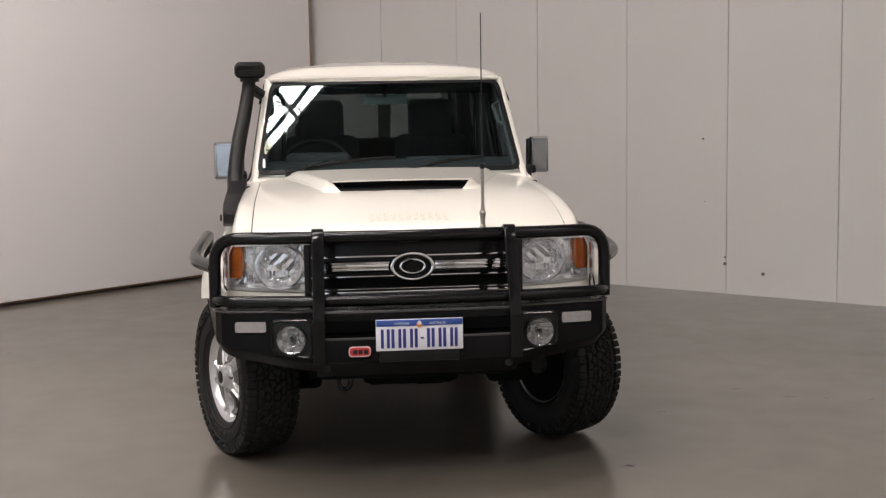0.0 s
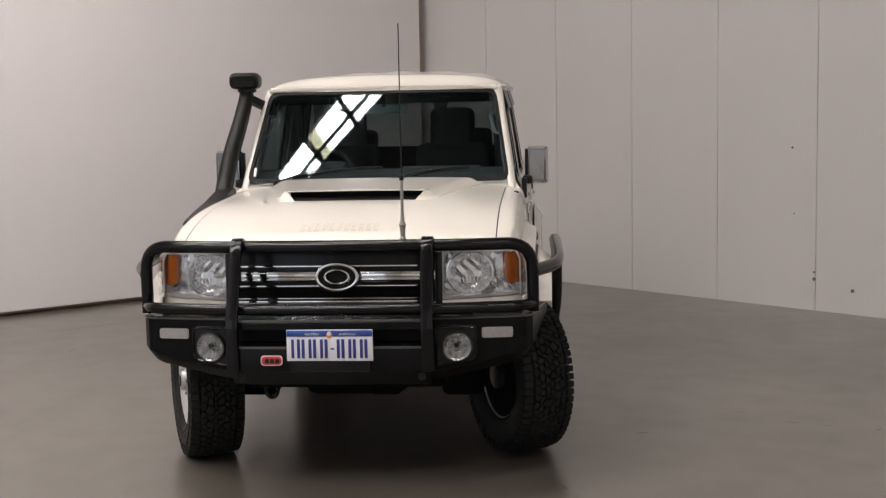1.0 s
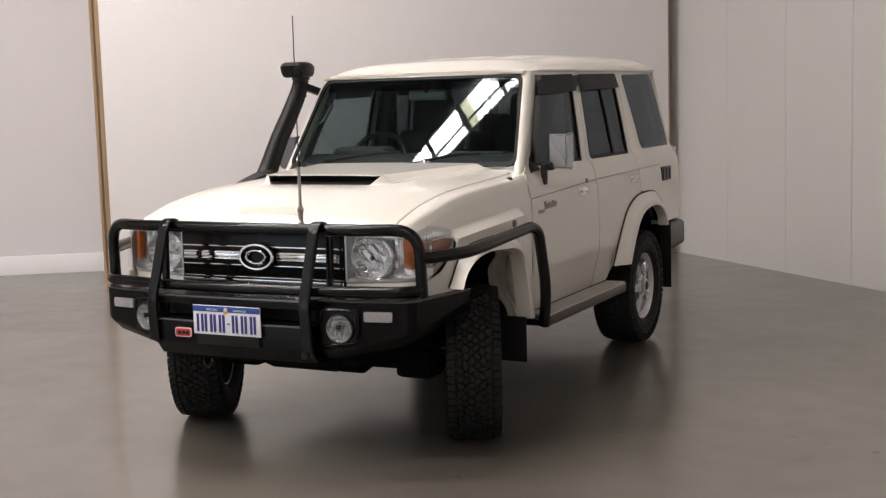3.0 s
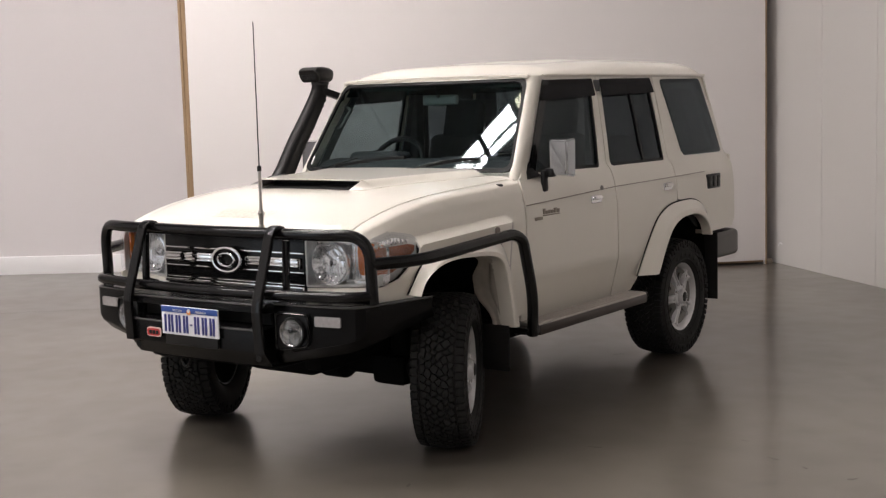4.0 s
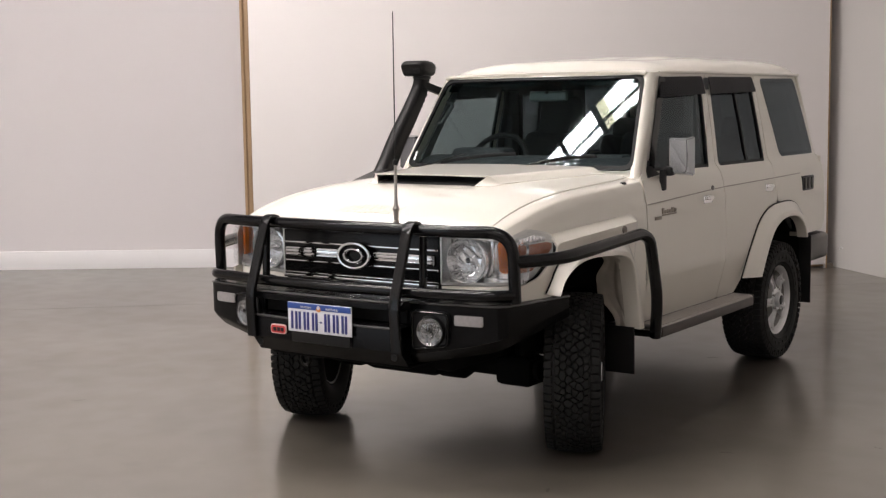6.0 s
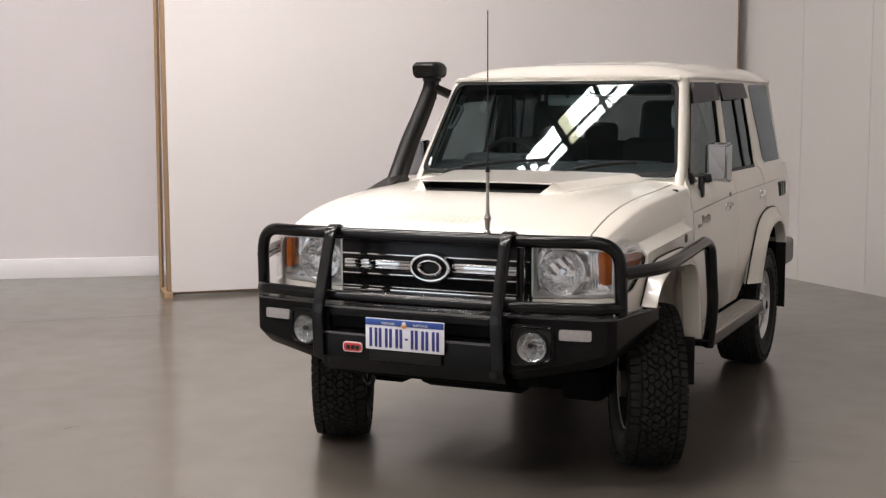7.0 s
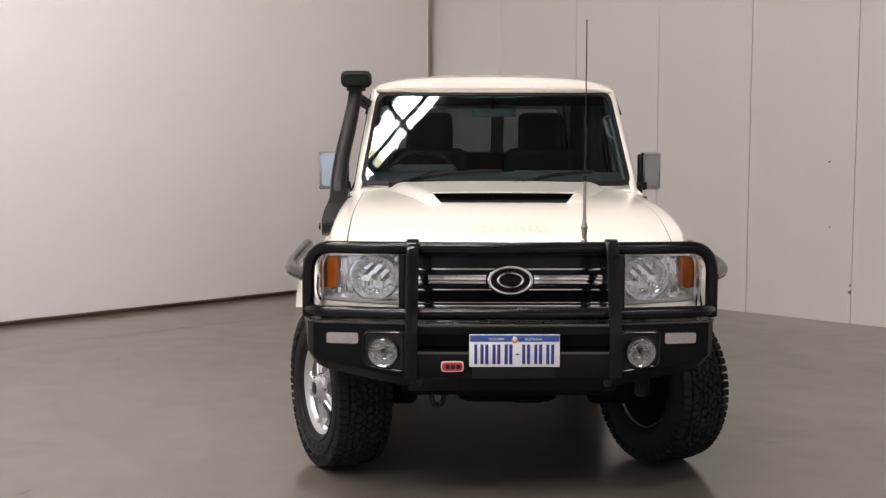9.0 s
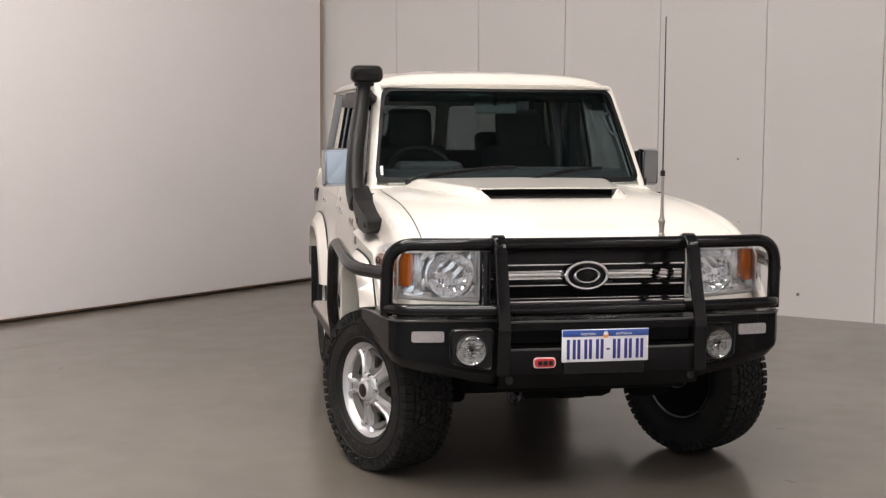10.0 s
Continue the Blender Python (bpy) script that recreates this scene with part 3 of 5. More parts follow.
def flare(s, arch, outer, lip, body, name="wheel_arch_flare"):
    """A proud lip between the wheel opening's edge and an outer edge, both in (y, z)."""
    inner = spline([Vector((0, *q)) for q in arch], 6)
    outer = spline([Vector((0, *q)) for q in outer], 6)
    n = 40

    def at(path, t):
        k = t * (len(path) - 1)
        i = min(int(k), len(path) - 2)
        return path[i].lerp(path[i + 1], k - i)
    bm = bmesh.new()
    rows, seal = [], []
    for k in range(n + 1):
        p, q = at(inner, k / n), at(outer, k / n)
        ring = []
        for t, x in ((0.02, body - 0.012), (-0.02, lip - 0.05), (0.0, lip - 0.006), (0.05, lip), (0.10, lip), (0.40, lip - 0.006), (0.47, lip - 0.012), (1.0, body + 0.010), (1.0, body - 0.012)):
            c = p.lerp(q, t)
            ring.append(bm.verts.new((s * x, c.y, c.z)))
        rows.append(ring)
        d = (q - p).normalized() * 0.004
        seal.append((s * (body + 0.002), q.y + d.y, q.z + d.z))
    for a, b in zip(rows, rows[1:]):
        for k in range(len(a) - 1):
            bm.faces.new((a[k], a[k + 1], b[k + 1], b[k]))
    bm.faces.new(rows[0])
    bm.faces.new(rows[-1][::-1])
    ob = part(name, bm, PAINT, car, angle=16)
    gb = bmesh.new()
    add_sweep(gb, seal, circle(0.0042, 6))
    part("flare_seal", gb, SEAL, ob, "thin black rubber seal")
    return ob


def arch_lining(s):
    """Pressed inner guard behind the front wheel, with a stepped free edge and a fixing hole."""
    edge = spline([Vector((0, *q)) for q in ((0.20, 0.940), (0.29, 0.918), (0.352, 0.872), (0.392, 0.76), (0.414, 0.66), (0.432, 0.556))], 5)
    bm = bmesh.new()

    def at(u, v):
        k = v * (len(edge) - 1)
        i = min(int(k), len(edge) - 2)
        c = edge[i].lerp(edge[i + 1], k - i)
        inner = 0.705 + 0.09 * (1 - smooth01(0.56, 0.74, c.z)) + 0.07 * smooth01(0.78, 0.90, c.z) + 0.004 * math.sin(c.z * 43)
        x = 0.872 + (inner - 0.872) * u
        dent = 0.014 * smooth01(0.30, 0.42, u) - 0.010 * smooth01(0.75, 0.9, u)
        return Vector((s * x, c.y + 0.004 + dent, c.z + 0.3 * dent))
    add_grid(bm, 14, 25, at)
    thick(bm, 0.003)
    lining = part("arch_lining", bm, GUARD, car, "mottled grey-cream inner guard panel")
    part("fixing_hole", revolve([(0.4085, 0.0), (0.4085, 0.008), (0.414, 0.010)], 12, "y", (s * 0.852, 0, 0.712)), DARK_GAP, lining)


FRONT_ARCH = [(-0.345, 0.815), (-0.297, 0.882), (-0.19, 0.932), (-0.05, 0.949), (0.11, 0.942), (0.27, 0.925), (0.350, 0.875), (0.390, 0.76), (0.412, 0.66), (0.430, 0.555)]
FRONT_OUTER = [(-0.350, 0.820), (-0.295, 0.885), (-0.237, 0.942), (-0.14, 0.987), (0.02, 0.998), (0.18, 1.000), (0.33, 0.994), (0.445, 0.940), (0.510, 0.76), (0.560, 0.548)]
REAR_ARCH = [(2.185, 0.60), (2.28, 0.74), (2.38, 0.85), (2.50, 0.905), (2.64, 0.922), (2.76, 0.915), (2.86, 0.880), (2.925, 0.825), (2.950, 0.765)]
REAR_OUTER = [(1.985, 0.612), (2.13, 0.79), (2.27, 0.930), (2.43, 0.995), (2.62, 1.012), (2.80, 1.004), (2.94, 0.950), (3.01, 0.865), (3.035, 0.770)]
FRONT_WINDOW = [(0.905, 1.288), (1.195, 1.762), (1.715, 1.768), (1.672, 1.276)]
REAR_WINDOW = [(1.800, 1.276), (1.826, 1.768), (2.462, 1.770), (2.520, 1.274)]
QUARTER_WINDOW = [(2.800, 1.288), (2.612, 1.776), (3.262, 1.782), (3.478, 1.284)]


def door(name, s, loop, window, handle_y, handle_z):
    hole = round_loop(window, 0.035)
    folds = [[(y, z) for y in np.linspace(min(q[0] for q in loop) + 0.01, max(q[0] for q in loop if q[1] < 1.3) - 0.01, 16)] for z in ((0.735, 0.75, 1.15, 1.22) if name == "front_door" else (1.15, 1.22))]
    d = part(name, sheet(round_loop(loop, 0.012, 2), [hole], flank(s), 0.012, lines=folds), PAINT, car)
    ring = sheet(grow(hole, 0.004), [grow(hole, -0.016)], flank(s, -0.004), 0.012, edge=0.03)
    part("window_seal", ring, SEAL, d)
    pane = part("window_pane", sheet(grow(hole, -0.012), [], flank(s, -0.013), 0.004), TINT if name == "front_door" else TINT_DARK, d)
    bm = bmesh.new()
    hx = side_x(handle_y, handle_z)
    add_box(bm, (s * (hx - 0.004), handle_y - 0.058, handle_z - 0.022), (s * (hx + 0.006), handle_y + 0.058, handle_z + 0.022), 0.006)
    add_box(bm, (s * (hx + 0.002), handle_y - 0.046, handle_z - 0.002), (s * (hx + 0.022), handle_y + 0.046, handle_z + 0.016), 0.006)
    part("door_handle", bm, CHROME, d, "chrome pull handle")
    return d


def flank_parts(s):
    wing(s)
    fd = door("front_door", s, [(0.757, 0.520), (0.757, 1.262), (0.80, 1.272), (1.155, 1.802), (1.774, 1.802), (1.752, 1.30), (1.749, 0.520)],
              FRONT_WINDOW, 1.51, 1.106)
    rd = door("rear_door", s, [(1.757, 0.520), (1.760, 1.30), (1.782, 1.802), (2.512, 1.802), (2.566, 1.27), (2.566, 1.015), (2.46, 0.985), (2.33, 0.90), (2.20, 0.76),
                               (2.08, 0.60), (2.01, 0.520)], REAR_WINDOW, 2.437, 1.115)
    part("window_bar", sheet([(2.235, 1.28), (2.175, 1.765), (2.193, 1.765), (2.257, 1.28)], [], flank(s, -0.004), 0.014), SEAL, rd)
    lock = revolve([(0, 0.0), (0.006, 0.0), (0.007, 0.012), (0, 0.014)], 16, "x", (0, 0, 0))
    lk = part("door_lock", lock, STEEL, fd)
    lk.location = (s * side_x(1.591, 1.164), 1.591, 1.164)
    lk.scale = (s, 1, 1)
    q_hole = round_loop(QUARTER_WINDOW, 0.04)
    rear = [(2.520, 1.802), (2.574, 1.27), (2.574, 1.025), (2.72, 1.005), (2.86, 0.965), (2.96, 0.88), (3.00, 0.77), (3.50, 0.77), (3.555, 0.83), (3.56, 1.20),
            (3.535, 1.275), (3.315, 1.802)]
    q = part("quarter_panel", sheet(round_loop(rear, 0.012, 2), [grow(q_hole, -0.01)], flank(s), 0.012), PAINT, car)
    part("quarter_pane", sheet(q_hole, [], flank(s, 0.003), 0.005), TINT_DARK, q)
    part("quarter_border", sheet(grow(q_hole, 0.002), [grow(q_hole, -0.022)], flank(s, 0.001), 0.004, edge=0.03), SEAL, q)
    # louvred black vent behind the rear door
    vb = bmesh.new()
    vx = side_x(3.15, 1.10)
    add_box(vb, (s * (vx - 0.01), 3.055, 1.052), (s * (vx + 0.008), 3.275, 1.150), 0.008)
    v = part("side_vent", vb, BLACK_SATIN, q)
    for k in range(3):
        y0 = 3.075 + k * 0.066
        part("louvre", box((s * (vx + 0.004), y0, 1.064), (s * (vx + 0.014), y0 + 0.05, 1.138), 0.006), BLACK_COAT, v)
    # rear lower corner of the door line
    flare(s, FRONT_ARCH, FRONT_OUTER, 0.930, 0.858)
    arch_lining(s)
    flare(s, REAR_ARCH, REAR_OUTER, 0.868, 0.813)
    # thin dark line along the flank, painting the shadow of its crease
    path = []
    for k in range(40):
        y = 0.765 + (3.04 - 0.765) * k / 39
        z = lerp_table([(0.76, 1.128), (1.74, 1.160), (3.04, 1.172)], y)
        path.append((s * (side_x(y, z) + 0.0005), y, z))
    bm = bmesh.new()
    add_sweep(bm, path, rrect(0.004, 0.006, 0.0015, 2))
    part("side_stripe", bm, CREASE_SHADE, car, "thin dark line painted as the flank crease shadow")
    # sill
    sb = bmesh.new()
    add_sweep(sb, [(s * 0.690, y, 0.520) for y in (0.58, 1.2, 2.1)], rrect(0.04, 0.05, 0.012))
    part("sill", sb, BLACK_SATIN, car)
    # inner trim with the same windows
    whole = [(0.79, 0.60), (0.82, 1.262), (1.17, 1.79), (3.29, 1.79), (3.52, 1.27), (3.50, 0.78), (3.00, 0.80), (2.62, 1.02), (2.05, 0.60)]
    tb = sheet(whole, [grow(round_loop(w, 0.03), -0.006) for w in (FRONT_WINDOW, REAR_WINDOW, QUARTER_WINDOW)], flank(s, -0.045), 0.012, step=0.12, edge=0.06)
    part("door_trim", tb, TRIM, car)
    # smoked rain visors
    for w in (FRONT_WINDOW, REAR_WINDOW):
        (y0, z0), (y1, z1), (y2, z2), (y3, z3) = w
        drop = 0.095 if w is FRONT_WINDOW else 0.085
        t = drop / (z1 - z0)
        ya, yb = y1 + (y0 - y1) * t, y2 + (y3 - y2) * t
        vs = sheet(round_loop([(y1 - 0.015, z1 + 0.014), (ya - 0.03, z1 - drop), (yb + 0.008, z2 - drop + 0.012), (y2 + 0.012, z2 + 0.016)], 0.015), [],
                   lambda y, z, zt=z1, dp=drop: Vector((s * (side_x(y, z) + 0.006 + 0.014 * min(1, (zt + 0.015 - z) / dp)), y, z)), 0.003, edge=0.03)
        part("rain_visor", vs, VISOR, fd if w is FRONT_WINDOW else rd)
    # narrow visor down the windscreen pillar
    vs = sheet([(0.860, 1.275), (1.165, 1.780), (1.225, 1.765), (0.940, 1.285)], [], flank(s, 0.010), 0.003, edge=0.04)
    part("rain_visor", vs, BLACK_COAT, fd)
    # black corner piece that carries the mirror
    part("mirror_base", sheet([(0.845, 1.262), (0.90, 1.345), (0.985, 1.27)], [], flank(s, 0.010), 0.02, edge=0.03), BLACK_SATIN, fd)
    # side decal, as plain bars
    bx = side_x(0.95, 1.06)
    for y0, y1, z0, z1 in ((0.835, 0.915, 1.043, 1.060), (0.92, 1.095, 1.060, 1.067), (0.922, 0.945, 1.070, 1.100), (0.950, 0.975, 1.070, 1.088), (0.980, 1.003, 1.070, 1.090),
                           (1.008, 1.030, 1.070, 1.088), (1.035, 1.065, 1.070, 1.096), (1.070, 1.092, 1.070, 1.090)):
        part("side_badge", box((s * (bx - 0.004), y0, z0), (s * (bx + 0.003), y1, z1), 0.002), SIDE_DECAL, fd, "small grey badge bar")
    # round reflector on the wing
    rx = wing_x(0.42, 1.03)
    r = part("wing_reflector", revolve([(0, 0.0), (0.012, 0.0), (0.009, 0.018), (0, 0.022)], 14, "x", (0, 0, 0)), MARK, car)
    r.location, r.scale = (s * (rx - 0.002), 0.40, 1.035), (s, 1, 1)
    nz = bmesh.new()
    add_box(nz, (s * 0.735, 0.575, 1.225), (s * 0.763, 0.612, 1.252), 0.008)
    part("washer_stop", nz, BLACK_SATIN, car)


for s in (1, -1):
    flank_parts(s)


# bonnet with its scoop
def bonnet_z(x, y):
    return bonnet_edge(y) + 0.036 * (1 - min(1.0, abs(x) / 0.70) ** 4.0) - (0.0 if y > -0.54 else 1.6 * (-0.54 - y) ** 1.4)


bm = bmesh.new()


def bonnet_point(u, v):
    x = (2 * u - 1) * 0.688
    front = -0.605 + 0.07 * abs(2 * u - 1) ** 5
    y = front + (0.74 - front) * v
    return Vector((x, y, bonnet_z(x, y)))


add_grid(bm, 40, 40, bonnet_point)
bonnet = part("bonnet", thick(bm, 0.012), PAINT, car)


def scoop_half(y):
    return 0.336 + 0.151 * min(max(y / 0.73, 0.0), 1.0)


def scoop_point(u, v):
    """Raised back of the bonnet, open at its front edge."""
    a = 2 * u - 1
    out = max(0.0, abs(a) - 0.8) / 0.2
    y0 = 0.0 + 0.055 * out
    y = y0 + (0.738 - y0) * v
    h = scoop_half(y)
    x = math.copysign(h * abs(a) / 0.8 if abs(a) < 0.8 else h + (0.045 + 0.040 * v) * out, a)
    top = 1.307 + 0.0200 * y - 0.006 * (x / 0.5) ** 2
    return Vector((x, y, top + (bonnet_z(x, y) + 0.002 - top) * smooth01(0, 1, out)))


bm = bmesh.new()
add_grid(bm, 60, 24, scoop_point)
for s in (1, -1):
    def cheek(u, v):
        """Slanted side of the mouth, blending into the bonnet."""
        hi = scoop_point(0.5 + s * (0.4 + 0.1 * v), 0.0)
        xl = 0.288 + 0.080 * v
        lo = Vector((s * xl, -0.042 + 0.010 * v, bonnet_z(xl, -0.042 + 0.010 * v) + 0.002))
        return hi.lerp(lo, u)
    add_grid(bm, 8, 8, cheek)
bmesh.ops.remove_doubles(bm, verts=bm.verts[:], dist=0.0008)
scoop = part("bonnet_scoop", thick(bm, 0.006), PAINT, bonnet)
bm = bmesh.new()


def mouth_point(u, v):
    a = 2 * u - 1
    if v < 0.6:
        t = v / 0.6
        x, y = a * (0.290 + 0.044 * t), -0.038 + 0.14 * t
        return Vector((x, y, bonnet_z(x, y) + 0.003))
    t = (v - 0.6) / 0.4
    x = a * (0.334 + 0.002 * t)
    return Vector((x, 0.102, bonnet_z(x, 0.102) + 0.003 + 0.022 * t))


# near-black floor and back stand in for the shade inside the mouth
add_grid(bm, 20, 10, mouth_point)
part("scoop_mouth", bm, DARK_GAP, bonnet, "black sheet for the shade in the scoop opening")
# faint decal along the nose, drawn as plain bars
for k in range(11):
    x0 = -0.178 + k * 0.0325
    bm = bmesh.new()
    add_grid(bm, 1, 5, lambda u, v: Vector((x0 + 0.024 * u, -0.515 + 0.085 * v, bonnet_z(x0 + 0.024 * u, -0.515 + 0.085 * v) + 0.0012)))
    part("bonnet_badge", thick(bm, 0.001), DECAL, bonnet, "faded pale badge bar")
for s in (1, -1):
    g = bmesh.new()
    add_sweep(g, [(s * 0.6905, y, bonnet_edge(y) - 0.006) for y in np.linspace(-0.54, 0.735, 24)], rrect(0.006, 0.004, 0.001, 2))
    part("bonnet_gap", g, DARK_GAP, car)

# cowl below the windscreen
bm = bmesh.new()
add_grid(bm, 24, 4, lambda u, v: Vector(((2 * u - 1) * 0.735, 0.742 + 0.085 * v, bonnet_edge(0.735) + 0.030 * (1 - abs(2 * u - 1) ** 3) * (1 - v) + v * 0.035)))
part("cowl", thick(bm, 0.01), PAINT, car)

# windscreen
BOW = 0.043


def screen(x, z, off=0.0):
    return Vector((x, 0.782 + (z - 1.31) * 0.6568 - BOW * (1 - (x / 0.71) ** 2) - 0.0022 * (1 - ((z - 1.546) / 0.244) ** 2) + off, z))


def screen_loop(d):
    return round_loop([(-0.712 + d, 1.302 + d), (0.712 - d, 1.302 + d), (0.632 - d, 1.790 - d), (-0.632 + d, 1.790 - d)], 0.05)


windscreen = part("windscreen", sheet(screen_loop(0.010), [], screen, 0.005, step=0.05), SCREEN, car)
part("screen_seal", sheet(screen_loop(0.0), [screen_loop(0.018)], lambda x, z: screen(x, z, -0.006), 0.012, edge=0.03), SEAL, windscreen)
part("sun_band", sheet([(-0.60, 1.715), (0.60, 1.715), (0.592, 1.765), (-0.592, 1.765)], [], lambda x, z: screen(x, z, 0.010), 0.002), SCREEN_BAND, windscreen)
part("sticker", sheet([(-0.678, 1.335), (-0.664, 1.335), (-0.664, 1.38), (-0.678, 1.38)], [], lambda x, z: screen(x, z, -0.003), 0.001), STICKER, windscreen)
for s in (1, -1):
    bm = bmesh.new()

    def pillar(u, v):
        z = 1.255 + u * (1.80 - 1.255)
        inner = screen(0.700 - (z - 1.302) * 0.164, z)
        yo = 0.80 + (z - 1.272) * 0.671
        outer = Vector((side_x(yo, max(z, 1.30)) + 0.002, yo + 0.002, z))
        p = inner.lerp(outer, v)
        out = Vector((0.55, -0.8, 0)).normalized()
        p += out * 0.022 * math.sin(math.pi * v) ** 0.7
        p.x *= s
        return p
    add_grid(bm, 14, 8, pillar)
    part("windscreen_pillar", thick(bm, 0.012), PAINT, car)
    # dark blind spot between pillar and wing
    part("pillar_foot", box((s * 0.69, 0.752, 1.18), (s * 0.765, 0.86, 1.262), 0.012), PAINT, car)


# roof
def roof_z(x, y):
    a = min(1.0, abs(x) / 0.668)
    h = (0.078 + 0.035 * smooth01(1.25, 2.1, y)) * (1 - a ** 6) ** 0.55
    h *= 1 - 0.22 * a ** 2
    ends = 1 - smooth01(1.36, 1.075, y) ** 1.8 * 0.85 - smooth01(3.16, 3.34, y) ** 2 * 0.75
    rib = 0.0045 * math.cos(x * 2 * math.pi / 0.26) * smooth01(1.32, 1.75, y) * (1 - smooth01(3.0, 3.15, y)) * (1 - a ** 6)
    return 1.800 + h * ends + rib


bm = bmesh.new()
def roof_half(y):
    return 0.668 - 0.030 * smooth01(1.30, 1.06, y) - 0.012 * smooth01(3.0, 3.33, y)


add_grid(bm, 56, 48, lambda u, v: Vector(((2 * u - 1) * roof_half(1.068 * (1 - v) + 3.335 * v), (1.068 - 0.030 * (1 - (2 * u - 1) ** 2)) * (1 - v) + 3.335 * v,
                                         roof_z((2 * u - 1) * 0.668, 1.068 * (1 - v) + 3.335 * v))))
roof_ob = part("roof", thick(bm, 0.012), PAINT, car)
for s in (1, -1):
    g = bmesh.new()
    add_sweep(g, [(s * 0.652, 1.20, 1.799), (s * 0.664, 1.26, 1.804), (s * 0.668, 1.6, 1.806), (s * 0.668, 2.6, 1.806), (s * 0.655, 3.32, 1.806)], rrect(0.018, 0.016, 0.005))
    part("roof_gutter", g, PAINT, roof_ob)
bm = bmesh.new()
add_grid(bm, 12, 10, lambda u, v: Vector(((2 * u - 1) * 0.61, 1.15 + 2.1 * v, 1.79 + 0.03 * (1 - (2 * u - 1) ** 4))))
part("headliner", thick(bm, 0.01), HEADLINER, car)
# header over the windscreen
bm = bmesh.new()
add_grid(bm, 24, 3, lambda u, v: screen((2 * u - 1) * 0.63, 1.784 + 0.022 * v) + Vector((0, -0.004 * v, 0)))
part("roof_header", thick(bm, 0.008), PAINT, roof_ob)

# tail of the body with the two rear windows
tail = lambda x, z: Vector((x, 3.325 + (1.80 - z) * 0.42 if z > 1.27 else 3.548 + (1.27 - z) * 0.03, z))
tw1 = round_loop([(-0.60, 1.30), (0.085, 1.30), (0.085, 1.728), (-0.56, 1.728)], 0.04)
tw2 = round_loop([(0.175, 1.30), (0.60, 1.30), (0.56, 1.728), (0.175, 1.728)], 0.04)
tl = [(-0.74, 0.76), (0.74, 0.76), (0.745, 1.26), (0.70, 1.28), (0.65, 1.80), (-0.65, 1.80), (-0.70, 1.28), (-0.745, 1.26)]
tailgate = part("tailgate", sheet(tl, [tw1, tw2], tail, 0.02), PAINT, car)
for w in (tw1, tw2):
    part("rear_pane", sheet(grow(w, 0.01), [], lambda x, z: tail(x, z) + Vector((0, 0.008, 0)), 0.004), REAR_GLASS, tailgate)
bm = bmesh.new()
add_sweep(bm, rounded([(-0.80, 3.14, 0.665), (-0.79, 3.56, 0.662), (-0.5, 3.66, 0.662), (0.5, 3.66, 0.662), (0.79, 3.56, 0.662), (0.80, 3.14, 0.665)], 0.1), rrect(0.06, 0.168, 0.028))
part("rear_bumper", bm, material("grey_bumper", (0.11, 0.105, 0.10), 0.45, 0.2, vary=0.15, scale=8), car, "dark grey steel rear bumper")

# grille and nose
nose = part("grille", box((-0.455, -0.612, 0.835), (0.455, -0.45, 1.100), 0.008), GRILLE, car, "black grille with chrome bars")
for z0, z1, w, y in ((1.006, 1.016, 0.445, -0.618), (0.919, 0.928, 0.445, -0.618), (0.842, 0.860, 0.445, -0.622), (0.866, 0.871, 0.445, -0.615)):
    part("grille_bar", box((-w, y - 0.006, z0), (w, -0.602, z1), 0.003), CHROME, nose, "thin chrome bar")
for x0, x1 in ((-0.43, -0.095), (0.095, 0.43)):
    b = bmesh.new()
    add_box(b, (x0, -0.634, 0.941), (x1, -0.600, 0.991), 0.008)
    for z in (0.950, 0.964, 0.978):
        add_box(b, (x0 + 0.004, -0.639, z), (x1 - 0.004, -0.630, z + 0.007), 0.003)
    part("grille_bar", b, CHROME, nose, "wide stepped chrome bar")
nose.location.y = 0.045
# oval emblem as a plain chrome shape
em = bmesh.new()
add_sweep(em, [(0.089 * math.cos(a), -0.652, 0.967 + 0.057 * math.sin(a)) for a in np.linspace(0, 2 * math.pi, 41)], rrect(0.016, 0.014, 0.005, 2), up=(0, 1, 0), caps=False)
emblem = part("emblem", em, CHROME, nose, "oval chrome emblem")
part("emblem_back", revolve([(-0.640, 0.0), (-0.640, 0.085)], 32, "y", (0, 0, 0)), GRILLE, emblem)
bpy.data.objects["emblem_back"].location = (0, 0, 0.967)
bpy.data.objects["emblem_back"].scale = (1, 1, 0.66)
em = bmesh.new()
add_sweep(em, [(0.052 * math.cos(a), -0.654, 0.967 + 0.030 * math.sin(a)) for a in np.linspace(0, 2 * math.pi, 33)], circle(0.0075, 10), caps=False)
part("emblem_oval", em, CHROME, emblem)


